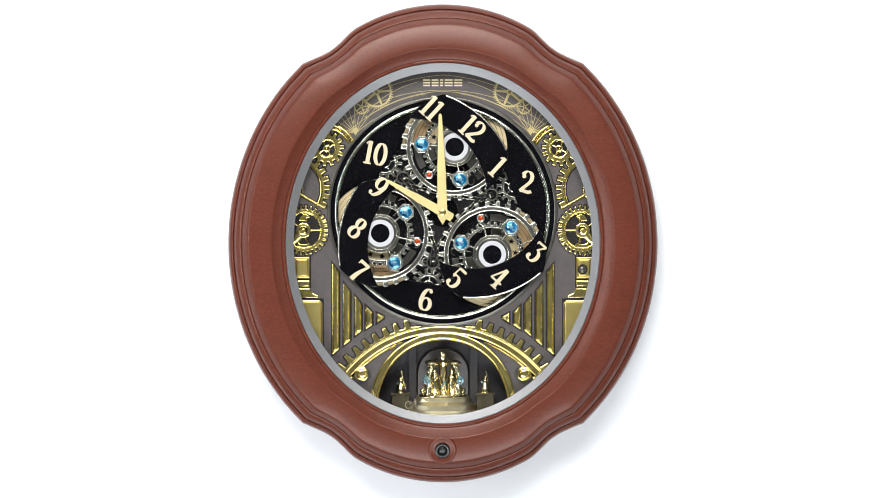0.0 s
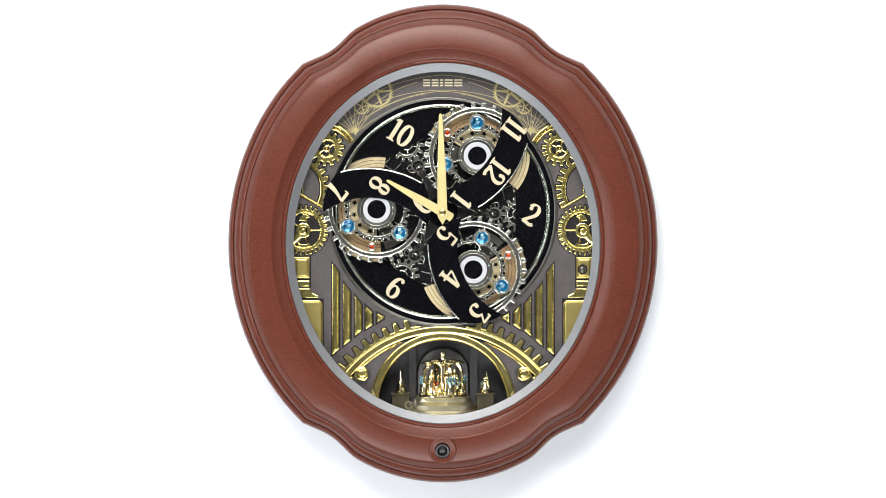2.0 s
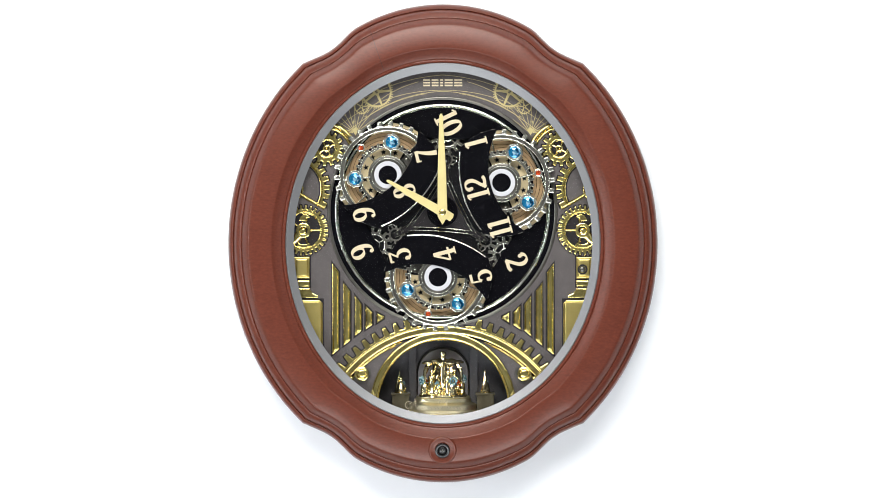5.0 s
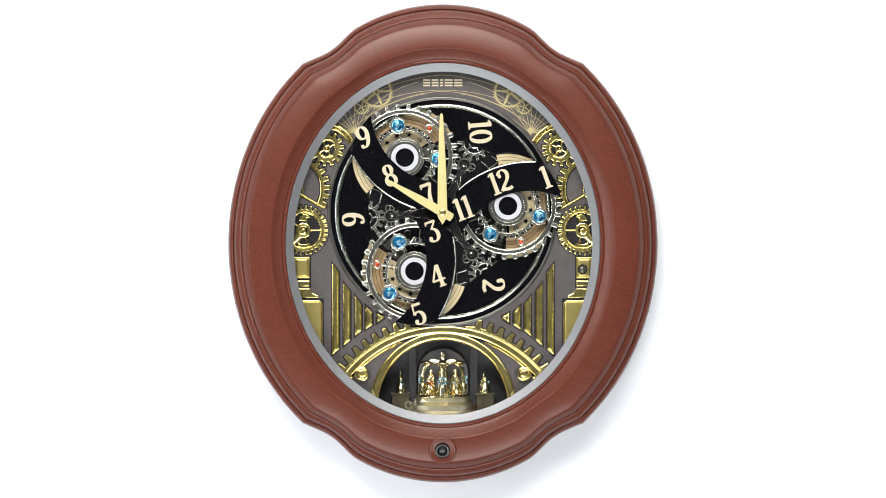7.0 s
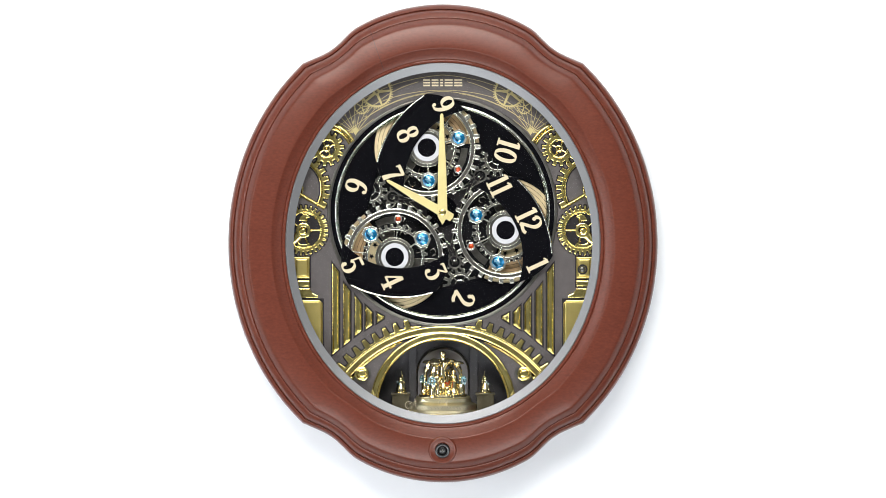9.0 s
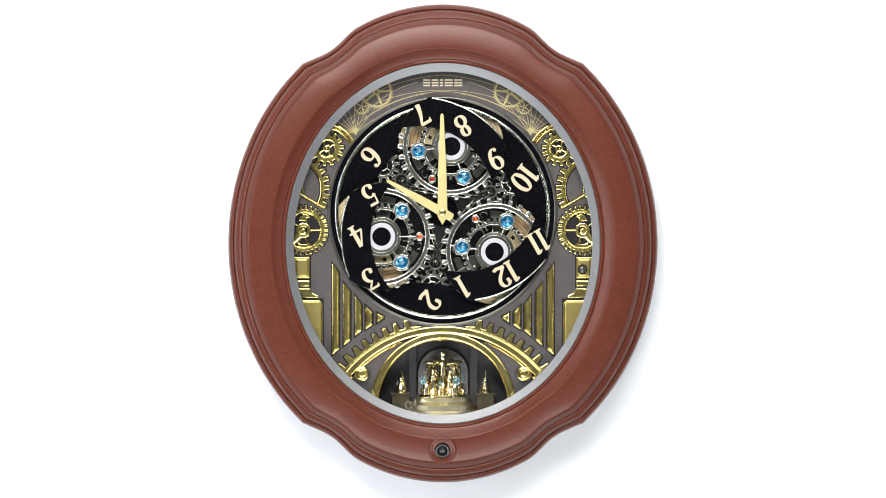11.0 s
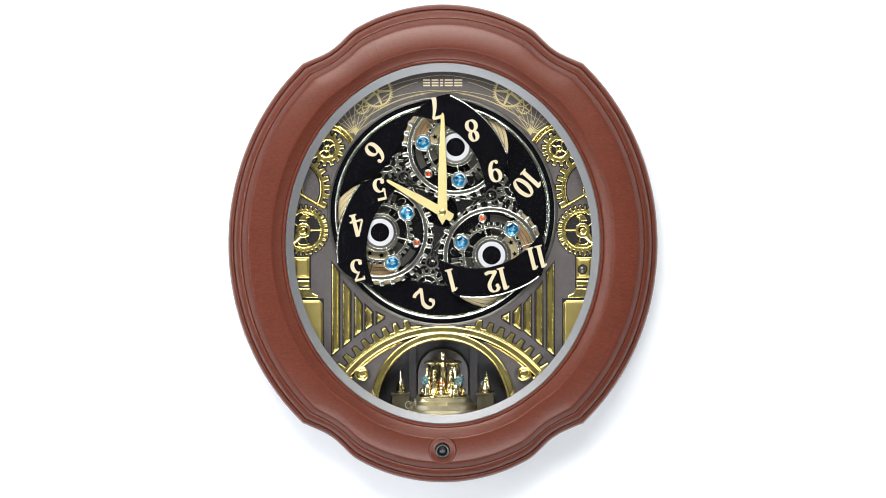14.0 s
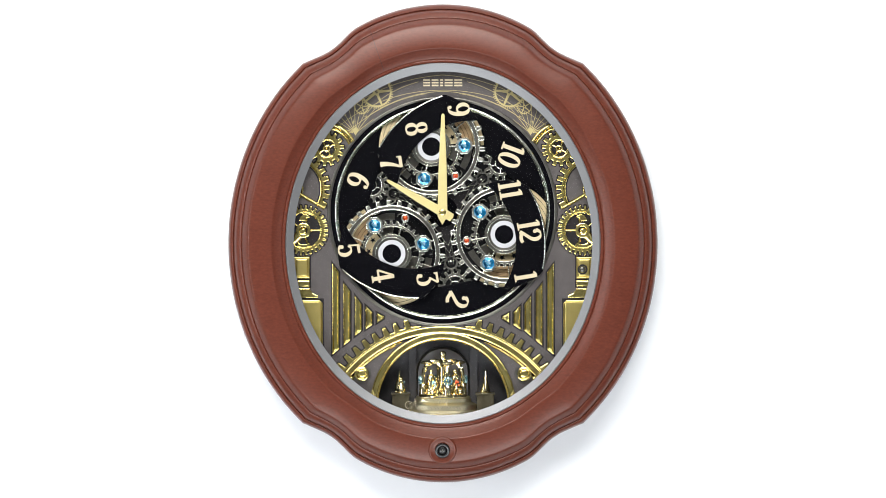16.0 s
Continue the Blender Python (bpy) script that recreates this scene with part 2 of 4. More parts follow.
def cut_gem(bm, cx, cz, r, d0, h, n=8, a0=0.0):
    """A faceted stone: every facet an island of its own, so that each takes its own painted glint."""
    f = k(d0)
    ring = lambda q, dd, off: [((cx + q * math.cos(a0 + off + 2 * math.pi * i / n)) * f, -(d0 + dd), (cz + q * math.sin(a0 + off + 2 * math.pi * i / n)) * f) for i in range(n)]
    base, girdle, mid, crown, table = ring(r, 0, 0), ring(r * 0.98, h * 0.35, 0), ring(r * 0.80, h * 0.62, math.pi / n), ring(r * 0.58, h * 0.85, 0), ring(r * 0.33, h, math.pi / n)
    rnd = random.Random(int(cx * 7 + cz * 13))
    shake = lambda loop, q: [(x + f * r * rnd.uniform(-q, q), y + h * rnd.uniform(-q, q), z + f * r * rnd.uniform(-q, q)) for x, y, z in loop]
    mid, crown, table = shake(mid, 0.07), shake(crown, 0.07), shake(table, 0.04)
    tris = []
    for i in range(n):
        j = (i + 1) % n
        tris += [(base[i], base[j], girdle[j], girdle[i]), (girdle[i], girdle[j], mid[i]), (girdle[j], mid[j], mid[i]), (mid[i], mid[j], crown[j]), (mid[i], crown[j], crown[i]),
                 (crown[i], crown[j], table[i]), (crown[j], table[j], table[i])]
    for t in tris:
        bm.faces.new([bm.verts.new(v) for v in t])
    for t in (table[:n // 2 + 1], table[n // 2:] + table[:1]):
        bm.faces.new([bm.verts.new(v) for v in t]).material_index = 1


# ---- numerals: strokes of a broad pen, with thin serifs ----
def glyph(ch):
    """Strokes of a numeral one unit high about (0, 0): (path, half width or None for the pen)."""
    ball = lambda x, z, r=0.085: (circle(x, z, r, 14), "fill")
    if ch == "0":
        return [(arc(0, 0, 0.21, 90, 450, 36, 0.455), None)]
    if ch == "1":
        return [([(0, 0.5), (0, -0.5)], 0.088), ([(-0.17, -0.468), (0.17, -0.468)], 0.034), ([(-0.17, 0.36), (-0.12, 0.42), (0.02, 0.47)], 0.036)]
    if ch == "2":
        return [(arc(0, 0.22, 0.20, 165, 0, 18, 0.245) + bez((0.20, 0.18), (0.18, -0.02), (-0.06, -0.16), (-0.22, -0.42), 10)[1:], None),
                (bez((-0.24, -0.42), (-0.10, -0.30), (0.06, -0.52), (0.26, -0.36), 10), 0.072), ball(-0.15, 0.23)]
    if ch == "3":
        return [([(-0.21, 0.42), (0.22, 0.42)], 0.05), ([(0.21, 0.42), (-0.03, 0.10)], 0.04), (arc(-0.03, -0.18, 0.22, 100, -150, 24, 0.28), None),
                ball(-0.18, -0.29), ([(-0.21, 0.46), (-0.21, 0.30)], 0.03)]
    if ch == "4":
        return [([(0.06, 0.49), (-0.27, -0.17)], 0.042), ([(-0.29, -0.18), (0.29, -0.18)], 0.045), ([(0.09, 0.5), (0.09, -0.48)], 0.088),
                ([(-0.07, -0.468), (0.25, -0.468)], 0.032)]
    if ch == "5":
        return [([(-0.15, 0.46), (-0.18, 0.02)], 0.035), ([(-0.16, 0.43), (0.21, 0.43)], 0.06), (arc(-0.02, -0.18, 0.22, 140, -150, 26, 0.28), None), ball(-0.17, -0.30)]
    if ch == "6":
        return [(arc(0.01, -0.20, 0.20, 90, 450, 30, 0.265), None), (bez((0.19, 0.40), (0.02, 0.54), (-0.20, 0.30), (-0.20, -0.20), 16), None), ball(0.17, 0.36, 0.075)]
    if ch == "7":
        return [([(-0.23, 0.41), (0.24, 0.41)], 0.07), (bez((0.23, 0.42), (0.08, 0.10), (0.0, -0.10), (-0.02, -0.49), 12), lambda s, t: 0.045 + 0.065 * s),
                ([(-0.23, 0.47), (-0.23, 0.26)], 0.028)]
    if ch == "8":
        return [(arc(0, 0.245, 0.155, 90, 450, 28, 0.21), None), (arc(0, -0.225, 0.20, 90, 450, 30, 0.235), None)]
    return [([(-x, -z) for x, z in p], w) for p, w in glyph("6")]


def numeral_mesh(text, cx, cz, size, turn, d):
    bm = bmesh.new()
    pen = lambda s, t: 0.030 + 0.056 * abs(t.y) ** 1.3
    step = 0
    for n, ch in enumerate(text):
        off = (n - (len(text) - 1) / 2) * (0.50 if "0" in text else 0.40 if text == "11" else 0.46)
        for path, w in glyph(ch):
            loop = path if w == "fill" else ribbon(path, pen if w is None else w)
            c, s = math.cos(turn), math.sin(turn)
            loop = [(cx + size * ((x + off) * c - z * s), cz + size * ((x + off) * s + z * c)) for x, z in loop]
            step += 1
            closed = w is None and math.dist(path[0], path[-1]) < 1e-6
            if closed:
                h = len(loop) // 2
                band(bm, loop[:h - 1], loop[h:][::-1][:h - 1], d, d + 0.0002 + 0.00003 * step)
            else:
                solid(bm, loop, d, d + 0.0002 + 0.00003 * step)
    return bm


# ---- the studio ----
def slab(name, x0, x1, y0, y1, z0, z1, material, label):
    bm = bmesh.new()
    bmesh.ops.create_cube(bm, size=1)
    bmesh.ops.scale(bm, vec=(x1 - x0, y1 - y0, z1 - z0), verts=bm.verts)
    bmesh.ops.translate(bm, vec=((x0 + x1) / 2, (y0 + y1) / 2, (z0 + z1) / 2), verts=bm.verts)
    return tagged(part(name, bm, material, None), label, name.split("_")[0], kind="structure")


slab("wall_north", -2.4, 2.4, 0.0, 0.12, 0, 3.1, WALLP, "plain white studio wall behind the clock")
slab("wall_south", -2.4, 2.4, -4.62, -4.5, 0, 3.1, BACKP, "plain grey studio wall behind the camera")
slab("wall_west", -2.52, -2.4, -4.62, 0.12, 0, 3.1, SIDEP, "plain dark grey studio side wall")
slab("wall_east", 2.4, 2.52, -4.62, 0.12, 0, 3.1, SIDEP, "plain dark grey studio side wall")
slab("floor", -2.52, 2.52, -4.62, 0.12, -0.1, 0, FLOORP, "plain grey studio floor")
slab("ceiling", -2.52, 2.52, -4.62, 0.12, 3.1, 3.2, BACKP, "plain dark grey studio ceiling")

# ---- the clock ----
clock = tagged(new("wall_clock"), "oval reddish brown wooden wall clock with a moving gear dial", "wall clock")
clock.location = (0, 0, EYE_H)
CX, CZ = at(784, 431)              # middle of the case
HX, HZ = at(783, 374.8)              # axis of the dial


def case_outline(n=360):
    """Outer edge of the case: two side arcs, two top arcs, hollow curves between them."""
    q = []
    top0 = math.degrees(math.asin(154 / 304))
    for i in range(25):
        a = radians(top0 * i / 24)
        q.append((304 * math.sin(a), 119 + 304 * math.cos(a)))
    q += bez(q[-1], (170, 372), (182, 347), (216, 332), 12)[1:]
    q += bez((216, 332), (228, 327), (239, 322), (249, 318), 6)[1:]
    a1 = math.atan2(318 / 420, 249 / 380)
    for i in range(1, 41):
        a = a1 * (1 - i / 40)
        q.append((380 * math.cos(a), 420 * math.sin(a)))
    full = q + [(x, -z) for x, z in q[-2::-1]] + [(-x, -z) for x, z in q[1:]] + [(-x, z) for x, z in q[-2:0:-1]]
    ang = np.unwrap([math.atan2(x, z) for x, z in full])
    rad = [math.hypot(x, z) for x, z in full]
    want = np.linspace(0, 2 * math.pi, n, endpoint=False)
    r = np.interp(want, list(ang) + [2 * math.pi], rad + rad[:1])
    return want, r


def build_case():
    ang, r0 = case_outline()
    r1 = 1 / np.sqrt((np.sin(ang) / 279) ** 2 + (np.cos(ang) / 320) ** 2)
    # (share of the way in, distance from the wall in mm)
    prof = [(0.02, 2), (0.0, 8), (0.0, 48.5), (0.006, 52.5), (0.022, 55.9), (0.045, 57.7), (0.070, 58.3), (0.083, 58.1), (0.090, 57.2), (0.097, 58.5), (0.112, 61.1), (0.14, 63.5),
            (0.175, 65.3), (0.21, 66.5), (0.226, 66.7), (0.236, 66.1), (0.243, 67.1), (0.262, 68.5), (0.29, 70.5), (0.315, 72.2), (0.333, 73.2), (0.345, 73.7), (0.358, 74.0), (0.375, 74.2), (0.42, 74.75),
            (0.48, 75.25), (0.54, 75.65), (0.60, 75.95), (0.66, 76.15), (0.72, 76.2), (0.744, 76.15), (0.756, 75.9), (0.768, 75.35), (0.80, 74.2), (0.85, 72.5), (0.915, 70.4), (0.932, 70.0), (0.940, 69.3),
            (0.948, 70.0), (0.962, 70.4), (0.985, 70.2), (1.0, 69.4), (1.0, 40)]
    bm = bmesh.new()
    rows = []
    for s, mm in prof:
        d = mm / 1000
        w = s
        rr = r0 * (1 - w) + r1 * w
        f = k(d)
        rows.append([bm.verts.new(((CX + r * math.sin(a)) * f, -d, (CZ + r * math.cos(a)) * f)) for a, r in zip(ang, rr)])
    for a, b in zip(rows, rows[1:]):
        join(bm, a, b)
    join(bm, rows[-1], rows[0])
    case = part("case", bm, WOOD, clock, "reddish brown mahogany case with stepped moulding", smooth=35)
    a = radians(-18.9)             # the fine joint between two pieces of the case
    ro, ri = np.interp(a + 2 * math.pi, ang, r0), np.interp(a + 2 * math.pi, ang, r1)
    bm = bmesh.new()
    sides = []
    for e in (-0.0011, 0.0011):
        rows = []
        for s, mm in prof:
            if 0.10 < s < 0.935:
                d, r = mm / 1000 + 0.00015, ro + (ri - ro) * s
                rows.append(bm.verts.new(((CX + r * math.sin(a + e)) * k(d), -d, (CZ + r * math.cos(a + e)) * k(d))))
        sides.append(rows)
    for i in range(len(sides[0]) - 1):
        bm.faces.new((sides[0][i], sides[0][i + 1], sides[1][i + 1], sides[1][i]))
    part("case_joint", bm, WOOD_JOINT, case, "fine dark joint in the case")


build_case()

bm = bmesh.new()                   # silver inner rim, sloping to the dial
o1, o2, o3 = ellipse(CX, CZ, 279.5, 320.5, 160), ellipse(CX, CZ, 277, 318, 160), ellipse(CX, CZ, 264, 304, 160)
rows = [vloop(bm, o1, 0.060), vloop(bm, o1, 0.0685), vloop(bm, o2, 0.0692), vloop(bm, o3, 0.0662), vloop(bm, o3, 0.056)]
for a, b in zip(rows, rows[1:]):
    join(bm, a, b)
part("bezel", bm, BEZEL, clock, "brushed silver inner rim", smooth=30)

bm = bmesh.new()                   # back board closes the case
solid(bm, ellipse(CX, CZ, 300, 340, 96), 0.002, 0.006)
part("back_board", bm, DARK, clock)

# ---- dial plate and its relief ----
ARX, ARZ = at(784, 717)            # middle of the alcove's arch
D_PL = 0.0525                      # front of the dial plate


def build_dial_plate():
    ell = ellipse(CX, CZ, 274, 314, 240)
    keep = [p for p in ell if math.dist(p, (ARX, ARZ)) > 116]
    first = max(range(len(keep)), key=lambda i: math.dist(keep[i - 1], keep[i]))
    keep = keep[first:] + keep[:first]
    arch = [p for p in arc(ARX, ARZ, 115.5, 215, -35, 70) if ((p[0] - CX) / 273) ** 2 + ((p[1] - CZ) / 313) ** 2 < 1]
    outline = keep + (arch if math.dist(keep[-1], arch[0]) < math.dist(keep[-1], arch[-1]) else arch[::-1])
    bm = bmesh.new()
    holed(bm, [outline, circle(HX, HZ, 199, 120)], D_PL - 0.004, D_PL)
    part("dial_plate", bm, PLATE, clock, "speckled grey-brown satin dial plate")
    bm = bmesh.new()
    solid(bm, circle(HX, HZ, 206, 96), 0.040, 0.0445)
    part("movement_plate", bm, DARK, clock)
    bm = bmesh.new()               # rolled lip round the dial opening
    ridge(bm, circle(HX, HZ, 201, 140), 3.0, D_PL, 0.0010, True)
    part("opening_lip", bm, STEEL, clock, smooth=True)
    bm = bmesh.new()
    ridge(bm, circle(HX, HZ, 188.5, 160), 2.6, 0.0520, 0.0016, True)
    ridge(bm, circle(HX, HZ, 184.6, 160), 0.5, 0.0520, 0.0007, True)
    part("chapter_ring", bm, SILVER, clock, "polished silver ring round the dial", smooth=True)
    bm = bmesh.new()
    band(bm, circle(HX, HZ, 199, 120), circle(HX, HZ, 184, 120), 0.0445, 0.0520)
    part("dial_rim", bm, BLACK, clock)


build_dial_plate()


def mirrored(loop, side):
    return loop if side < 0 else [(-x, z) for x, z in loop][::-1]


def pt(*xy):
    return [at(x, y) for x, y in xy]


def raised(name, loop, side, h=0.0022, c=2.0, material=None, label=""):
    bm = bmesh.new()
    if c < 0:
        framed(bm, mirrored(loop, side), D_PL - 0.001, D_PL + h, -c)
    else:
        solid(bm, mirrored(loop, side), D_PL - 0.001, D_PL + h, c)
    return part(name, bm, material or GOLD, clock, label)


def bead(name, path, side, w, h=0.0018, material=None, closed=False):
    bm = bmesh.new()
    ridge(bm, mirrored(path, side), w, D_PL - 0.0003, h, closed)
    return part(name, bm, material or GOLD, clock, smooth=True)


# a flat dark sheet: shade of the groove round a relief, painted not cut
def groove_shade_pad(name, loop, side):
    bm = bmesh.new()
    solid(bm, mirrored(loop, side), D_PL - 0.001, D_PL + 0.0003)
    return part(name, bm, BLACK_AND_SHADE, clock)


def clip_oval(path):
    """Only what lies inside the visible oval."""
    return [p for p in path if ((p[0] - CX) / 272) ** 2 + ((p[1] - CZ) / 312) ** 2 < 1]


def gold_gear(side, cx, cy, hole, root, tip, teeth, spokes, hub, a0=0.0, twist=0.0):
    x, z = at(cx, cy)
    x = x if side < 0 else -x
    g = bmesh.new()
    gear(g, x, z, hole, root, tip, teeth, D_PL - 0.001, D_PL + 0.0022, 0.8, a0 if side < 0 else math.pi - a0, 0.62, 0.40)
    # dark ground inside the wheel; its margin past the teeth is painted groove shade
    b = bmesh.new()
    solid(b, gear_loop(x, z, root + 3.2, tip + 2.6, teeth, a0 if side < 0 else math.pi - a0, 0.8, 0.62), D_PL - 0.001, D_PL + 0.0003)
    wheel_seat = part("gear_seat", b, BLACK_AND_SHADE, clock)
    wheel = part("relief_gear", g, GOLD, clock, "gold-plated relief gear")
    b = bmesh.new()
    ridge(b, circle(x, z, hole + (root - hole) * 0.25, 48), (root - hole) * 0.22, D_PL + 0.0018, 0.0014, True)
    part("rim_bead", b, GOLD, wheel, smooth=True)
    for i in range(spokes):
        a = twist + 2 * math.pi * i / spokes
        a = a if side < 0 else math.pi - a
        b = bmesh.new()
        ridge(b, [(x + q * math.cos(a), z + q * math.sin(a)) for q in (hub * 0.8, (hub + hole) / 2, hole + 1)], 2.3, D_PL - 0.0003, 0.0019)
        part("spoke", b, GOLD, wheel, smooth=True)
    b = bmesh.new()
    band(b, circle(x, z, hub, 28), circle(x, z, hub * 0.55, 28), D_PL - 0.001, D_PL + 0.0028, 0.9)
    dome(b, x, z, hub * 0.42, D_PL, 0.0022, 16)
    part("hub", b, GOLD, wheel, smooth=35)


def star_cross(x, z, r):
    return [(x + q * math.cos(math.pi * i / 4), z + q * math.sin(math.pi * i / 4)) for i, q in enumerate([r, r * 0.16] * 4)]


def printed(name, loops, bands=(), lift=0.0):
    bm = bmesh.new()
    for n, lp in enumerate(loops):
        solid(bm, lp, D_PL, D_PL + lift + 0.00015 + 0.000004 * (n % 30))
    for n, (o, i) in enumerate(bands):
        band(bm, o, i, D_PL, D_PL + lift + 0.00030 + 0.00001 * n)
    return part(name, bm, PRINT, clock, "fine gold print on the dial plate")


def printed_gear(side, cx, cy, r, teeth, spokes):
    x, z = at(cx, cy)
    x = x if side < 0 else -x
    o = gear_loop(x, z, r * 0.90, r, teeth)
    loops = []
    for i in range(spokes):
        a = 0.1 + 2 * math.pi * i / spokes
        a = a if side < 0 else math.pi - a
        loops.append(ribbon([(x + q * math.cos(a), z + q * math.sin(a)) for q in (r * 0.15, r * 0.8)], lambda s, t: r * (0.085 - 0.03 * s)))
    hub = (circle(x, z, r * 0.20, 20), circle(x, z, r * 0.09, 20))
    return printed("printed_gear", loops, [(o, round_as(o, x, z, r * 0.80)), hub], 0.0002 if r > 20 else 0.0005)


def dial_half(side):
    # printed arc lines and sun rays
    lines = []
    for a, b, c, e in (((589, 232), (640, 190), (700, 160), (784, 160)), ((640, 215), (680, 182), (730, 164), (784, 162)),
                       ((600, 205), (640, 175), (690, 140), (784, 133)), ((650, 200), (668, 176), (700, 156), (741, 145)), ((618, 232), (650, 205), (690, 176), (755, 166))):
        path = clip_oval(bez(*pt(a, b, c, e), 30))
        if len(path) > 2:
            lines.append(mirrored(ribbon(path, 0.38), side))
    fx, fz = at(629, 236)
    for i in range(11):
        a = radians(38 + 13.5 * i)
        q = (40, 62, 48)[i % 3]
        path = clip_oval([(fx + s * math.cos(a), fz + s * math.sin(a)) for s in np.linspace(4, q, 10)])
        if len(path) > 2:
            lines.append(mirrored(ribbon(path, lambda s, t: 0.6 - 0.32 * s), side))
    for x, y, r in ((626, 216, 5), (648, 207, 5), (611, 204, 4), (640, 200, 3)):
        lines.append(mirrored(star_cross(*at(x, y), r), side))
    lines.append(mirrored(pt((623, 230), (629, 225), (635, 231), (629, 240)), side))
    printed("printed_rays", lines)
    printed_gear(side, 666, 163, 30, 44, 5)
    printed_gear(side, 640, 189, 14, 24, 5)
    # gold bars of the shoulder
    p1 = bez(*pt((590, 221), (604, 226), (616, 236), (625, 251)), 12)
    p2 = bez(*pt((583, 226), (598, 230), (611, 241), (619, 255)), 12)
    bead("shoulder_bar", p1, side, 4.2, 0.0024)
    bead("shoulder_bar", p2, side, 2.6, 0.0018)
    gold_gear(side, 578, 263, 13.5, 24, 31, 14, 4, 6.5, 0.1, 0.5)
    # toothed sector that ends on its crank
    qx, qz = at(515, 335)
    o = []
    for i in range(8):
        a = -25 + 13.8 * i
        for f, r in ((-4.2, 60), (-2.8, 69), (2.8, 69), (4.2, 60), (6.9, 60)):
            o.append((qx + r * math.cos(radians(a + f)), qz + r * math.sin(radians(a + f))))
    inn = [(qx + 52.5 * math.cos(radians(75 - 4.2 * i)), qz + 52.5 * math.sin(radians(75 - 4.2 * i))) for i in range(26)]
    raised("toothed_sector", o + inn, side, 0.0022, 0.8, label="gold-plated toothed sector")
    groove_shade_pad("sector_groove_shade", inset(o + inn, -2.4), side)
    bead("sector_rim", arc(qx, qz, 55.0, -29, 75, 40), side, 2.0, 0.0034)
    bead("sector_hub", circle(qx, qz, 20, 40), side, 2.6, 0.0026, closed=True)
    gold_gear(side, 537, 408, 30, 37.5, 44, 30, 5, 13, 0.0, 0.0)
    bead("connecting_rod", pt((498, 440), (522, 424), (537, 408)), side, 8.5, 0.0030)
    raised("gear_leaf", bez(*pt((529, 391), (531, 378), (543, 377), (549, 385)), 8) + bez(*pt((549, 385), (543, 384), (540, 388), (541, 392)), 6)[1:], side, 0.0020, 0.8)
    raised("gear_web", bez(*pt((528, 430), (534, 434), (541, 434), (547, 430)), 8) + bez(*pt((551, 437), (543, 443), (533, 443), (524, 438)), 8), side, 0.0020, 0.8)
    bead("crank_rod", pt((519, 337), (548, 354), (575, 369)), side, 3.4, 0.0030)
    # column
    block = raised("column_block", pt((520, 455), (548, 455), (548, 493), (520, 493)), side, 0.0026, -9, BRUSHED_GOLD)
    raised("column_block", pt((520, 497), (548, 497), (548, 507), (520, 507)), side, 0.0022, 1.8)
    raised("column_base", pt((515, 511), (548, 511), (553, 519), (563, 524), (563, 527), (515, 527)), side, 0.0028, 1.1)
    raised("column_foot", pt((512, 531), (565, 531), (571, 537), (571, 645), (512, 645)), side, 0.0020, -6, BRUSHED_GOLD)
    # painted shade of the grooves round the column
    for x0, x1, y0, y1 in ((516, 550.5, 453, 509), (510, 573.5, 528.5, 645)):
        groove_shade_pad("column_groove_shade", pt((x0, y0), (x1, y0), (x1, y1), (x0, y1)), side)
    # organ pipes
    for x, y0, y1 in ((588, 466, 628), (608, 500, 612), (628, 523, 595), (647, 541, 583), (667, 554, 572)):
        e = 16 if y1 - y0 > 60 else 12 if y1 - y0 > 30 else 6
        g = 6 if y1 - y0 > 60 else 4
        shape = pt((x, y0), (x + 12, y0 + e), (x + 12, y1 - g - 4), (x, y1))
        raised("organ_pipe", shape, side, 0.0026, -5.2 if y1 - y0 > 30 else -3.0)
        groove_shade_pad("pipe_groove_shade", inset(shape, -2.4), side)
    # filler bars and knob beside the arch
    bx = bez(*pt((641, 648), (662, 632), (684, 615), (711, 606)), 14)
    bead("filler_bar", bx, side, lambda t: 3.6 - 2.2 * t if side < 0 else 1.4 + 2.2 * t, 0.0018)
    x, z = at(640, 662)
    x = x if side < 0 else -x
    # flat dark disc stands in for the shaded recess round the knob
    b = bmesh.new()
    solid(b, circle(x, z, 17, 32), D_PL - 0.001, D_PL + 0.0003)
    pad = part("knob_recess_shade", b, STEEL, clock)
    b = bmesh.new()
    band(b, circle(x, z, 12.5, 32), circle(x, z, 9, 32), D_PL - 0.001, D_PL + 0.0022, 1.2)
    dome(b, x, z, 8.8, D_PL + 0.0006, 0.0014)
    part("knob", b, GOLD, pad, "round gold knob", smooth=35)
    x, z = at(622, 670)
    b = bmesh.new()
    dome(b, x if side < 0 else -x, z, 4.5, D_PL - 0.0003, 0.002, 16)
    part("small_knob", b, GOLD, clock, smooth=True)
    # rack of teeth on the great arch
    gx, gz = at(784, 803)
    o, inn = [], []
    for i in range(8):
        a = 139.7 - 4.9 * i
        for f, r in ((1.55, 231), (0.95, 245), (-0.55, 245), (-1.2, 231), (-2.9, 231)):
            o.append((gx + r * math.cos(radians(a + f)), gz + r * math.sin(radians(a + f))))
    o[-1] = (gx + 228.5 * math.cos(radians(100)), gz + 228.5 * math.sin(radians(100)))
    for i in range(13):
        a = radians(100.5 + 3.4 * i)
        inn.append((gx + 226.5 * math.cos(a), gz + 226.5 * math.sin(a)))
    # painted shade in the seam between the two arches
    groove_shade_pad("arch_seam_shade", ribbon(arc(gx, gz, 211.0, 141, 91, 40), 2.2), side)
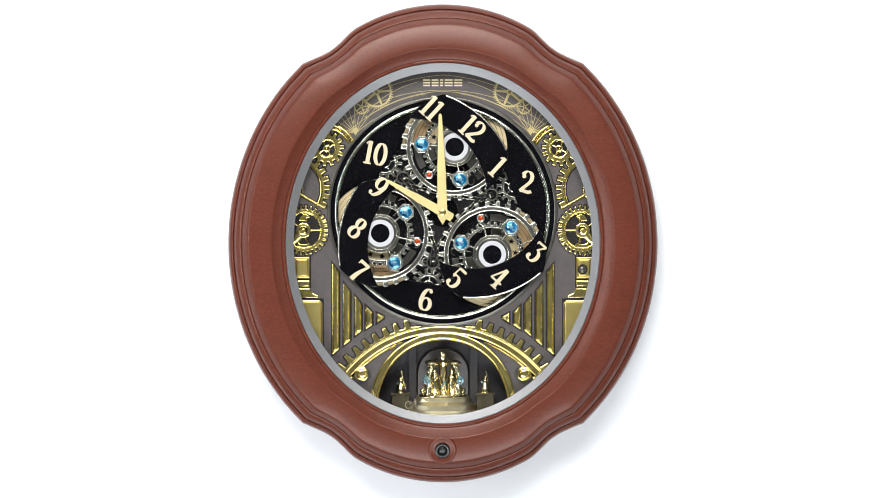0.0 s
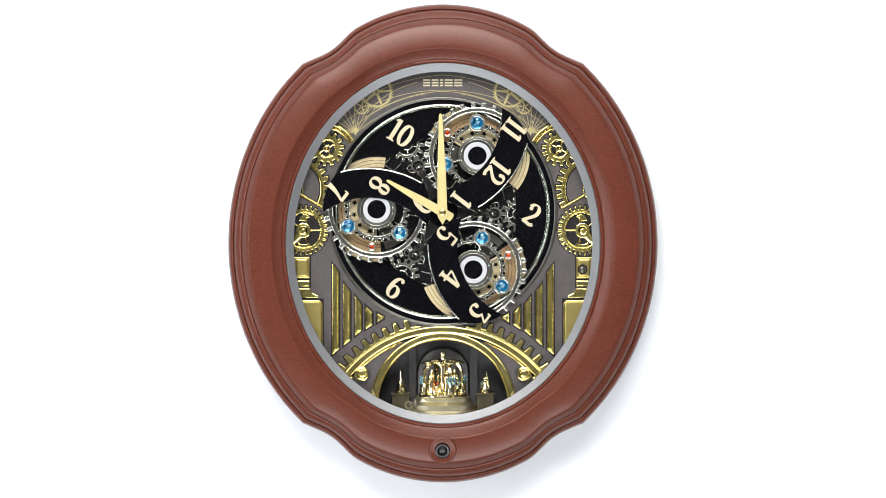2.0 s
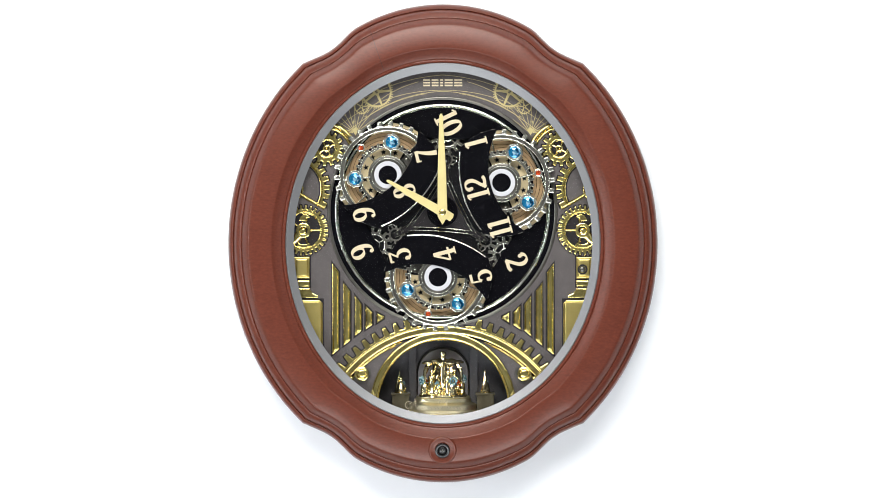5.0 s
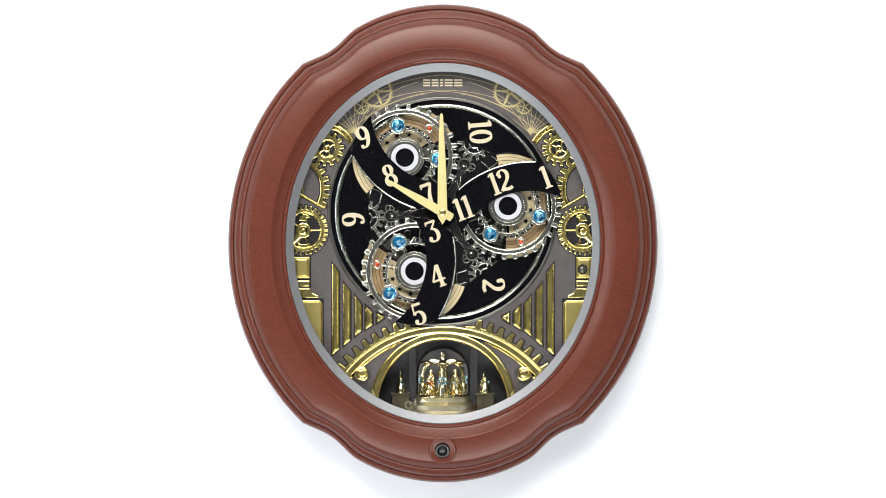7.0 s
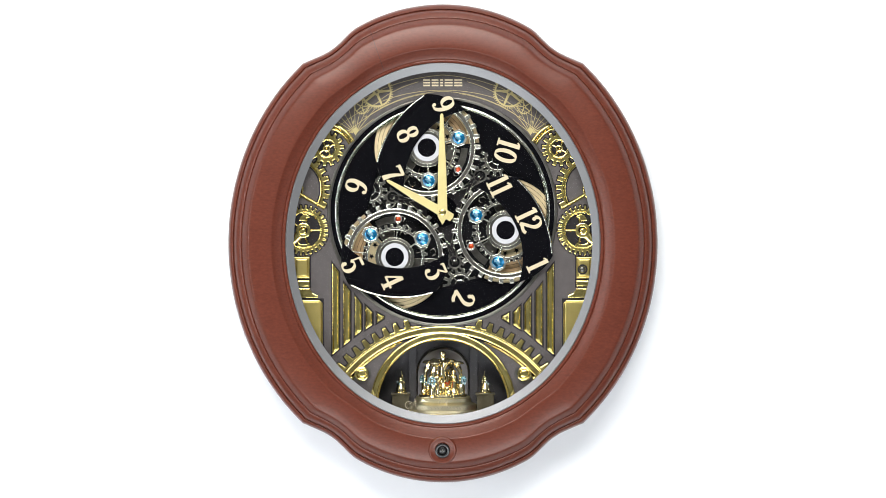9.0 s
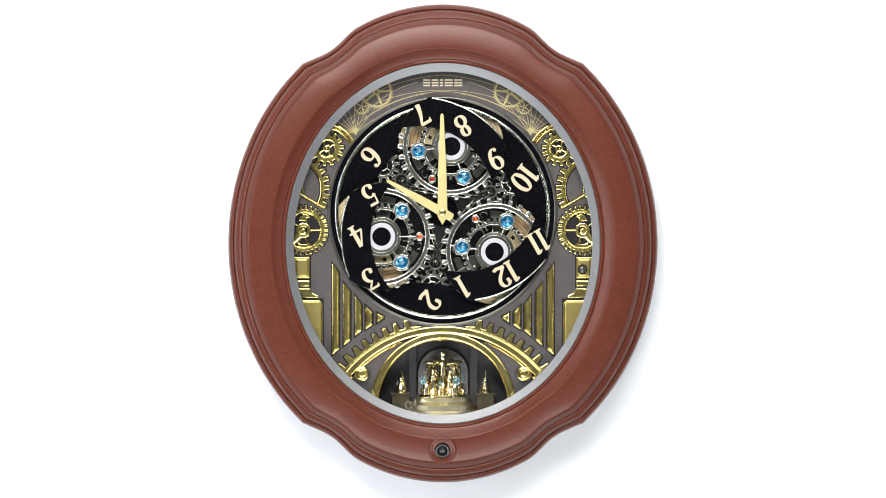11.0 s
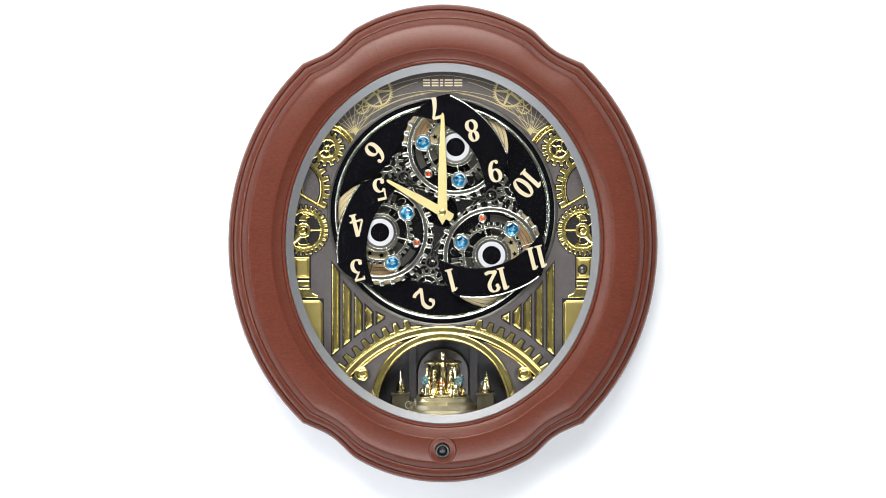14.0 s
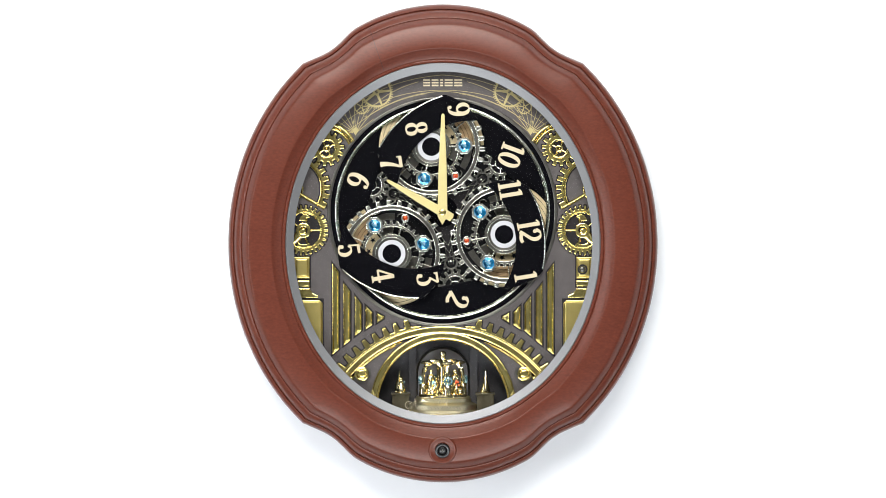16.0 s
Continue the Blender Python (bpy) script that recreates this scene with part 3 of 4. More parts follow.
    raised("arch_teeth", o + inn, side, 0.0020, 0.9)
    groove_shade_pad("arch_groove_shade", inset(o + inn, -2.2), side)


for side in (-1, 1):
    dial_half(side)

bm = bmesh.new()
band(bm, circle(*at(1031, 477), 9, 24), circle(*at(1031, 477), 6, 24), D_PL, D_PL + 0.0034, 0.8)
screw = part("column_screw", bm, BLACK_AND_SHADE, clock, "small round screw on the gold column")
bm = bmesh.new()
dome(bm, *at(1031, 477), 6.2, D_PL + 0.0016, 0.0018, 20)
part("screw_head", bm, STEEL, screw, smooth=True)

bm = bmesh.new()                   # great arch: a broad bead and two lines
gx, gz = at(784, 803)
ridge(bm, arc(gx, gz, 219.3, 144, 36, 110), 6.2, D_PL - 0.0003, 0.0026, sec=RIMMED)
great = part("great_arch", bm, GOLD, clock, "gold-plated toothed arch over the alcove", smooth=30)
for a0, a1 in ((143, 114), (66, 37)):
    bm = bmesh.new()
    ridge(bm, arc(gx, gz, 208.5, a0, a1, 40), 1.6, D_PL - 0.0003, 0.0018)
    part("arch_line", bm, GOLD, great, smooth=True)
bm = bmesh.new()
ridge(bm, arc(ARX, ARZ, 122.5, 200, -20, 110), 6.2, D_PL - 0.0003, 0.0028, sec=RIMMED)
inner_arch = part("alcove_arch", bm, GOLD, clock, "gold-plated round arch of the alcove", smooth=30)
for r, w in ((115.6, 1.3),):
    bm = bmesh.new()
    ridge(bm, arc(ARX, ARZ, r, 200, -20, 80), w, D_PL - 0.0003, 0.0022)
    part("arch_line", bm, GOLD, inner_arch, smooth=True)

bm = bmesh.new()                   # maker's mark: plain gold blocks with gaps, no letters
for n, (x0, x1) in enumerate(((749, 761), (764, 776), (779, 784), (787, 801), (804, 818))):
    for y0, y1 in ((140.5, 143.3), (145.4, 148.0), (150.2, 153)):
        solid(bm, pt((x0, y0), (x1, y0), (x1, y1), (x0, y1)), D_PL, D_PL + 0.0004)
part("maker_mark", bm, CREAM, clock, "pale gold printed maker's mark")

# ---- rotor: a dark carrier with three black segments, small gears and gold recesses ----
AX_R = 116.4                       # the plates' axes from the dial's axis
F_R, F_P = k(0.0500), k(0.0575)


def polar(r, a):
    """Clockwise degrees from the top, about the part's own axis."""
    return (r * math.sin(radians(a)), r * math.cos(radians(a)))


def turned(loop, a):
    c, s = math.cos(radians(a)), math.sin(radians(a))
    return [(x * c + z * s, -x * s + z * c) for x, z in loop]


bm = bmesh.new()
solid(bm, circle(0, 0, 183, 96), 0.0448, 0.0458)
rotor = part("dial_rotor", bm, DARK, clock, "black dial rotor with small nickel gears and gold recesses")


def segment_loop():
    """Between two plates: the dial's circle, two hollow arcs, a straight inner edge; centred on the top."""
    ax = polar(AX_R, 60)
    R = 94.5
    pts = []
    for a in np.linspace(-58, 58, 200):
        p = polar(184, a)
        if math.dist(p, ax) > R and math.dist(p, (-ax[0], ax[1])) > R:
            pts.append(p)
    right = []
    for a in np.linspace(0, 360, 361):
        p = (ax[0] + R * math.cos(radians(a)), ax[1] + R * math.sin(radians(a)))
        if math.hypot(*p) < 184 and p[1] > 128 and p[0] < ax[0]:
            right.append(p)
    right.sort(key=lambda p: -p[1])
    return pts + right[::3] + [(-x, z) for x, z in right[::-3]]


SEG = segment_loop()
for i, text in enumerate(("2", "6", "10")):
    a = 60 + 120 * i
    bm = bmesh.new()
    solid(bm, turned(SEG, a), 0.0478, 0.0512, 0.8)
    seg = part("numeral_segment", bm, BLACK, rotor, "black enamel segment with a cream numeral")
    nx, nz = polar(158, a)
    part("numeral", numeral_mesh(text, nx, nz, 41, 0, 0.0512), CREAM, rotor, "cream numeral " + text)
    # small gear under the segment's inner edge
    gx, gz = polar(134, a)
    bm = bmesh.new()
    gear(bm, gx, gz, 17, 23, 31, 14, 0.0470, 0.0490, 1.0, 0.1, 0.58, 0.40)
    small = part("small_gear", bm, STEEL, rotor, "nickel-plated small gear")
    bm = bmesh.new()
    ridge(bm, inset(gear_loop(gx, gz, 23, 31, 14, 0.1, 0.58, 0.40), 0.8), 0.8, 0.0488, 0.0008, True)
    ridge(bm, circle(gx, gz, 18.6, 40), 1.2, 0.0488, 0.0010, True)
    ridge(bm, circle(gx, gz, 9, 24), 1.4, 0.0480, 0.0010, True)
    for j in range(5):
        q = radians(72 * j + 20)
        ridge(bm, [(gx + s * math.cos(q), gz + s * math.sin(q)) for s in (9, 13, 18)], 1.2, 0.0480, 0.0010)
    part("gear_rim", bm, SILVER, small, smooth=True)
    # gold recess under each plate
    b = 120 * i
    cx, cz = polar(AX_R, b)
    for n in range(6):
        r1 = 93 - 6.2 * n
        path = arc(cx, cz, r1 - 2.9, 90 - b - 98, 90 - b + 98, 48)
        bm = bmesh.new()
        solid(bm, ribbon(path, 2.75), 0.0455, 0.0484 - 0.0003 * n, 0.5)
        # inner steps take the browner leaf: painted shade under the gear
        part("recess_step", bm, LEAF if n > 2 else PALE, rotor, "gold stepped recess, inner steps shaded brown")
    bm = bmesh.new()
    solid(bm, ribbon(arc(cx, cz, 41, 90 - b - 92, 90 - b + 92, 60), 7), 0.0455, 0.0474, 0.4)
    leaf = part("recess_panel", bm, PALE, rotor, "pale gold panel with dark stars")
    for q0 in range(-75, 90, 30):
        sx, sz = (cx + 41 * math.cos(radians(90 - b + q0)), cz + 41 * math.sin(radians(90 - b + q0)))
        bm = bmesh.new()
        solid(bm, [(sx + q * math.sin(math.pi * j / 5), sz + q * math.cos(math.pi * j / 5)) for j, q in enumerate([6.0, 2.4] * 5)], 0.0470, 0.0478)
        part("star", bm, DARK, leaf)
    # dark inner works under the plate: arc blocks with a bolt, hooked stops
    for m in (-1, 1):
        on = lambda r, a: (cx + polar(r, b + m * a)[0], cz + polar(r, b + m * a)[1])
        bm = bmesh.new()
        solid(bm, ribbon([on(42, 97 + 2.5 * j) for j in range(15)], 5.5), 0.0458, 0.0478, 0.6)
        block = part("arc_block", bm, STEEL, rotor, "dark nickel arc block")
        bm = bmesh.new()
        ridge(bm, [on(47.4, 97 + 2.5 * j) for j in range(15)], 0.7, 0.0476, 0.0008)
        ridge(bm, [on(35.6, 97 + 2.5 * j) for j in range(15)], 0.6, 0.0476, 0.0008)
        ridge(bm, [on(36, 133), on(42, 133), on(48, 133)], 0.8, 0.0476, 0.0009)
        part("block_edge", bm, SILVER, block, smooth=True)
        bm = bmesh.new()
        dome(bm, *on(43.5, 106), 3.0, 0.0476, 0.0014, 12)
        part("bolt", bm, SILVER, block, smooth=True)
        bm = bmesh.new()
        ridge(bm, [on(39, 147), on(46, 147), on(48, 152), on(44, 158), on(48, 163), on(50, 170)], 1.5, 0.0466, 0.0014)
        ridge(bm, [on(66, 138), on(71, 140), on(74, 145), on(70, 149), on(64, 147)], 1.3, 0.0466, 0.0012)
        part("hooked_stop", bm, NICKEL, rotor, smooth=True)
        bm = bmesh.new()
        solid(bm, ribbon([on(66, 104 + 3 * j) for j in range(11)], 6.0), 0.0456, 0.0466, 0.5)
        part("arc_block", bm, STEEL, rotor)
        # short bars between the small gear and the crescent
        bm = bmesh.new()
        ridge(bm, [polar(112, b + 60 + m * a) for a in (12.5, 17, 21.8)], 1.4, 0.0474, 0.0012)
        ridge(bm, [polar(132, b + 60 + m * a) for a in (16, 19.5, 23)], 1.3, 0.0474, 0.0012)
        ridge(bm, [polar(r, b + 60 + m * a) for r, a in ((112, 21.8), (122, 23), (132, 23))], 1.1, 0.0474, 0.0012)
        part("segment_bar", bm, SILVER, rotor, smooth=True)
    # long frame that points outwards between two plates
    bm = bmesh.new()
    solid(bm, turned([(-8, 46), (-4.5, 96), (4.5, 96), (8, 46)], b + 60), 0.0462, 0.0474, 0.6)
    frame_bar = part("long_frame", bm, BLACK_AND_SHADE, rotor, "black frame with a silver edge")
    bm = bmesh.new()
    ridge(bm, turned([(-7.4, 46), (-4, 95.5), (4, 95.5), (7.4, 46)], b + 60), 0.7, 0.0472, 0.0009, True)
    part("frame_edge", bm, SILVER, frame_bar, smooth=True)
    for m in (-1, 1):
        for path, turn, w in ((((20, 62), (27, 62), (27, 72), (34, 72)), b, 1.4), (((10, 84), (18, 88), (20, 97), (13, 100)), b + 60, 1.2)):
            bm = bmesh.new()
            ridge(bm, turned([(m * x, z) for x, z in path], turn), w, 0.0474, 0.0012)
            part("bent_bar", bm, SILVER, frame_bar, smooth=True)
    bm = bmesh.new()
    dome(bm, *polar(89, b + 60), 2.6, 0.0474, 0.0014, 12)
    part("bolt", bm, SILVER, frame_bar, smooth=True)
    bm = bmesh.new()
    gear(bm, *polar(92, b + 60), 9, 12, 17, 12, 0.0462, 0.0474, 0.8)
    ridge(bm, inset(gear_loop(*polar(92, b + 60), 12, 17, 12), 0.8), 0.6, 0.0473, 0.0007, True)
    part("idler_gear", bm, STEEL, rotor)

bm = bmesh.new()
tri, tri2 = [], []
for i in range(3):
    for loop, R, q in ((tri, 62, 27), (tri2, 74, 33)):
        a, b, m = polar(R, 60 + 120 * i), polar(R, 180 + 120 * i), polar(q, 120 + 120 * i)
        loop += bez(a, ((a[0] + 2 * m[0]) / 3, (a[1] + 2 * m[1]) / 3), ((b[0] + 2 * m[0]) / 3, (b[1] + 2 * m[1]) / 3), b, 14)[:-1]
solid(bm, tri, 0.0455, 0.0476, 1.0)
bracket = part("centre_bracket", bm, BLACK_AND_SHADE, rotor, "black triangular centre bracket")
for lp, d in ((tri, 0.0475), (tri2, 0.0466)):
    bm = bmesh.new()
    ridge(bm, lp, 1.1, d, 0.0009, True)
    part("bracket_edge", bm, SILVER, bracket, smooth=True)
bm = bmesh.new()
solid(bm, circle(0, 0, 27, 48), 0.0470, 0.0490, 1.0)
part("centre_hub", bm, BLACK, rotor)


# ---- the three number plates, each turning on its own axis ----
def lens_loop():
    """The plate's outline: a disc about its axis, cut by two circles about the dial's axis."""
    c0, R, ro, ri = (0, -AX_R), 95.0, 189.0, 136.0
    def meet(r):
        z = (r * r - R * R - AX_R * AX_R) / (2 * AX_R)
        return math.sqrt(R * R - z * z), z
    xo, zo = meet(ro)
    xi, zi = meet(ri)
    outer = arc(*c0, ro, math.degrees(math.atan2(zo + AX_R, -xo)), math.degrees(math.atan2(zo + AX_R, xo)), 36)
    inner = arc(*c0, ri, math.degrees(math.atan2(zi + AX_R, xi)), math.degrees(math.atan2(zi + AX_R, -xi)), 36)
    side = lambda s: arc(0, 0, R, math.degrees(math.atan2(zo, xo)), math.degrees(math.atan2(zi, xi)), 10)[1:-1]
    right = side(1)
    left = [(-x, z) for x, z in right[::-1]]
    return outer + right + inner + left, outer


LENS, LENS_OUT = lens_loop()


# distance from the dial's axis and turn from the plate's middle, plate by plate
NUMERAL_AT = {"11": (159, -28.4), "12": (161.5, 0), "1": (163, 29.5), "3": (155.5, -29), "4": (158.6, 0.5), "5": (155, 28.2), "7": (157, -27.8), "8": (158, 0), "9": (157, 30)}


def hour_plate(i, texts):
    b = 120 * i
    bm = bmesh.new()
    solid(bm, turned(LENS, b), 0.0594, 0.0606, 0.6)
    plate = part("hour_plate", bm, BLACK, clock, "black crescent plate with cream numerals over a jewelled gear")
    bm = bmesh.new()
    ridge(bm, turned(inset(LENS, 1.6)[1:36], b), 1.5, 0.0604, 0.0008)
    part("plate_edge", bm, SILVER, plate, smooth=True)
    for n, text in enumerate(texts):
        x, z = polar(*NUMERAL_AT[text])
        x, z = turned([(x, z - AX_R)], b)[0]
        part("numeral", numeral_mesh(text, x, z, 40, 0, 0.0606), CREAM, plate, "cream numeral " + text)
    # great toothed ring
    bm = bmesh.new()
    o = []
    for j in range(21):
        for f, q in ((-0.23, 86), (-0.18, 95.5), (0.18, 95.5), (0.23, 86), (0.5, 86)):
            o.append(polar(q, 60 + 12 * (j + f)))
    inn = [polar(77, 300 - 4 * j) for j in range(61)]
    solid(bm, turned(o + inn, b), 0.0554, 0.0579, 1.1)
    ring = part("gear_ring", bm, STEEL, plate, "nickel-plated toothed ring")
    bm = bmesh.new()
    ridge(bm, turned(inset(o + inn, 1.0)[:104], b), 0.75, 0.0577, 0.0008)
    part("tooth_line", bm, SILVER, ring, smooth=True)
    for q, w in ((84.8, 1.3), (78.2, 1.25)):
        bm = bmesh.new()
        ridge(bm, turned([polar(q, 59 + 3.05 * j) for j in range(80)], b), w, 0.0577, 0.0009)
        part("rim_line", bm, SILVER, ring, smooth=True)
    for j in range(21):
        bm = bmesh.new()
        t = [polar(q, 60 + 12 * j + e) for q, e in ((85.5, -2.7), (91, -2.4), (94.6, -1.9), (94.6, 1.9), (91, 2.4), (85.5, 2.7))]
        solid(bm, turned(t, b), 0.0577, 0.0588, 1.5)
        part("tooth", bm, NICKEL, ring)
    # inner toothed wheel, open on its spokes
    bm = bmesh.new()
    gear(bm, 0, 0, 47.5, 52.5, 58.5, 32, 0.0556, 0.0574, 0.9, 0.05, 0.56, 0.42)
    wheel = part("inner_gear", bm, STEEL, plate, "nickel-plated inner gear")
    bm = bmesh.new()
    ridge(bm, inset(gear_loop(0, 0, 52.5, 58.5, 32, 0.05, 0.56, 0.42), 0.8), 0.75, 0.0572, 0.0008, True)
    part("tooth_line", bm, SILVER, wheel, smooth=True)
    bm = bmesh.new()
    ridge(bm, circle(0, 0, 48.6, 60), 1.0, 0.0572, 0.0010, True)
    part("rim_line", bm, SILVER, wheel, smooth=True)
    bm = bmesh.new()
    band(bm, circle(0, 0, 34.5, 48), circle(0, 0, 24, 48), 0.0558, 0.0576, 0.8)
    part("hub_collar", bm, STEEL, plate, smooth=30)
    bm = bmesh.new()
    ridge(bm, circle(0, 0, 29, 48), 0.9, 0.0574, 0.0010, True)
    ridge(bm, circle(0, 0, 34.2, 48), 0.7, 0.0572, 0.0010, True)
    part("collar_line", bm, SILVER, plate, smooth=True)
    for a, r0, r1, w in ((180, 31, 60, 1.7), (128, 31, 47, 1.9), (232, 31, 47, 1.9), (128, 70, 79, 2.2), (232, 70, 79, 2.2), (180, 71, 79, 1.7), (92, 56, 79, 1.5), (268, 56, 79, 1.5)):
        bm = bmesh.new()
        ridge(bm, turned([polar(r, a) for r in (r0, (r0 + r1) / 2, r1)], b), w, 0.0560, 0.0020)
        part("spoke", bm, SILVER, plate, smooth=True)
    for s in (-1, 1):
        x, z = turned([(46 * s, -36)], b)[0]
        bm = bmesh.new()
        band(bm, circle(x, z, 15.5, 8, 0.3), circle(x, z, 11.4, 8, 0.3), 0.0564, 0.0594, 0.45)
        mount = part("jewel_setting", bm, SILVER, plate)
        bm = bmesh.new()
        cut_gem(bm, x, z, 12.2, 0.0576, 0.0026, 8, 0.3)
        part("jewel", bm, BLUE, mount, "faceted blue crystal").data.materials.append(TABLE_BLUE)
    x, z = turned([(0, -67.2)], b)[0]
    bm = bmesh.new()
    band(bm, circle(x, z, 7.2, 20), circle(x, z, 4.6, 20), 0.0564, 0.0586, 0.3)
    mount = part("ruby_setting", bm, SILVER, plate, smooth=30)
    bm = bmesh.new()
    cut_gem(bm, x, z, 5.0, 0.0572, 0.0018, 6)
    part("ruby", bm, RUBY, mount, "small faceted orange-red crystal")
    bm = bmesh.new()
    band(bm, circle(0, 0, 24.2, 48), circle(0, 0, 16.5, 48), 0.0564, 0.0590, 0.8)
    part("white_ring", bm, WHITE, plate, "glossy white ring")
    bm = bmesh.new()
    solid(bm, circle(0, 0, 16.8, 40), 0.0564, 0.0584, 0.8)
    part("hub_cap", bm, BLACK, plate)
    return plate


plates = [hour_plate(i, t) for i, t in enumerate((("11", "12", "1"), ("3", "4", "5"), ("7", "8", "9")))]

# ---- hands ----
PX, PZ = at(783, 376)


def hand_mesh(length, tail, w_hub, w_tip, fish, d0, d1):
    pts = [(-w_tip, length - 3), (-w_tip * 0.6, length), (0, length + 1), (w_tip * 0.6, length), (w_tip, length - 3), (w_hub * 0.86, length * 0.42), (w_hub, 6), (w_hub, -6), (w_hub * 0.9, -tail * fish),
           (0, -tail), (-w_hub * 0.9, -tail * fish), (-w_hub, -6), (-w_hub, 6), (-w_hub * 0.86, length * 0.42)]
    bm = bmesh.new()
    solid(bm, pts, d0, d1, 0.9)
    return bm


hour_hand = part("hour_hand", hand_mesh(113, 21, 7.8, 2.6, 0.92, 0.0617, 0.0623), HAND, clock, "pale gold hour hand pointing to ten")
minute_hand = part("minute_hand", hand_mesh(174, 22, 8.6, 3.0, 0.42, 0.0628, 0.0634), HAND, clock, "pale gold minute hand pointing to twelve")
bm = bmesh.new()
f = k(0.062)
dome(bm, PX, PZ, 6.5, 0.0632, 0.0011, 24)
solid(bm, circle(PX, PZ, 8, 24), 0.0480, 0.0632)
part("hand_pin", bm, GOLD, clock, "domed gold pin", smooth=35)

# ---- alcove with the turning carousel ----
D_BK, D_CAR = 0.010, 0.034
bm = bmesh.new()
o = arc(ARX, ARZ, 118, 200, -20, 60)
low = [(ARX + 125, at(0, 762)[1]), (ARX - 125, at(0, 762)[1])]
loop = o + low
rows = [vloop(bm, loop, D_PL - 0.003), vloop(bm, loop, D_BK)]
join(bm, *rows)
bm.faces.new(rows[1])
part("alcove", bm, RECESS, clock, "dark grey alcove behind the arch")
bm = bmesh.new()                   # back screen with an arched window
for x0, x1 in ((723, 737), (831, 845)):
    solid(bm, pt((x0, 740), (x0, 612), (x1, 612), (x1, 740)), D_BK, D_BK + 0.006, 1.2)
part("alcove_pilaster", bm, RECESS, clock)
bm = bmesh.new()
solid(bm, pt((738, 745)) + arc(at(784, 662)[0], at(784, 662)[1], 46, 180, 0, 40) + pt((830, 745)), D_BK, D_BK + 0.001)
part("alcove_screen", bm, SCREEN, clock, "grey arched screen behind the carousel")
bm = bmesh.new()
ridge(bm, pt((737, 735)) + arc(at(784, 662)[0], at(784, 662)[1], 46, 180, 0, 40) + pt((831, 735)), 2.2, D_BK, 0.0025)
part("alcove_window_line", bm, STEEL, clock, smooth=True)


def turned_body(prof, n=36):
    """A turned body about the upright axis: (radius in units, height in units)."""
    bm = bmesh.new()
    rows = [[bm.verts.new((r * UNIT * math.cos(2 * math.pi * i / n), r * UNIT * math.sin(2 * math.pi * i / n), z * UNIT)) for i in range(n)] for r, z in prof]
    for a, b in zip(rows, rows[1:]):
        join(bm, a, b)
    bm.faces.new(rows[0][::-1])
    bm.faces.new(rows[-1])
    return bm


ped = part("pedestal", turned_body([(70, -37), (70, -31), (66, -29), (66, -27), (61, -24), (61, -15), (56, -12), (51, -10), (51, -4), (48, -2), (48, 0)], 64), SATIN_GOLD, clock,
           "stepped champagne gold pedestal", smooth=40)
ped.scale = (1, 0.55, 1)
ped.location = (0, -D_CAR, at(0, 701)[1] * k(D_CAR))
for s in (-1, 1):
    bm = bmesh.new()
    bmesh.ops.create_cube(bm, size=1)
    bmesh.ops.scale(bm, vec=(30 * UNIT, 0.020, 46 * UNIT), verts=bm.verts)
    bmesh.ops.bevel(bm, geom=bm.edges[:], offset=0.0006, segments=2, affect="EDGES")
    # the niche's shade is put into the pedestal's colour
    block = part("side_pedestal", bm, SHADED_GOLD, clock, "champagne gold side pedestal")
    block.location = (s * 76 * UNIT, -0.028, at(0, 720)[1] * k(0.028))
    bm = bmesh.new()
    bmesh.ops.create_cube(bm, size=1)
    bmesh.ops.scale(bm, vec=(34 * UNIT, 0.022, 3 * UNIT), verts=bm.verts)
    cap = part("pedestal_cap", bm, SHADED_GOLD, block)
    cap.location = (0, 0, 23.5 * UNIT)


def ball(bm, x, y, z, r, n=10):
    bmesh.ops.create_uvsphere(bm, u_segments=n, v_segments=n - 2, radius=r * UNIT, matrix=Matrix.Translation((x * UNIT, y * UNIT, z * UNIT)))


def tube(bm, path, r):
    """A round rod along points in units; r: radius or a function of the share."""
    n, m, rows = len(path), 8, []
    for i in range(n):
        t = (Vector(path[min(n - 1, i + 1)]) - Vector(path[max(0, i - 1)])).normalized()
        u = t.orthogonal().normalized() if abs(t.z) > 0.9 else t.cross(Vector((0, 0, 1))).normalized()
        v = t.cross(u)
        rr = r(i / (n - 1)) if callable(r) else r
        rows.append([bm.verts.new((Vector(path[i]) + (u * math.cos(2 * math.pi * j / m) + v * math.sin(2 * math.pi * j / m)) * rr) * UNIT) for j in range(m)])
    for a, b in zip(rows, rows[1:]):
        join(bm, a, b)
    bm.faces.new(rows[0][::-1])
    bm.faces.new(rows[-1])


def figurine_mesh(h):
    """A small gilt ornament like a robed figure: one plain turned body with shoulders and a ball."""
    bm = turned_body([(9.5, 0), (10, 2), (8.8, 4), (7.6, h * 0.35), (5.8, h * 0.55), (6.8, h * 0.68), (5.6, h * 0.76), (2.2, h * 0.80), (3.8, h * 0.86), (3.8, h * 0.93), (1.6, h)], 14)
    tube(bm, [(4, 0, h * 0.70), (7, -3, h * 0.60), (5, -6, h * 0.52)], 1.4)
    tube(bm, [(-4, 0, h * 0.70), (-7, -3, h * 0.60), (-5, -6, h * 0.52)], 1.4)
    return bm


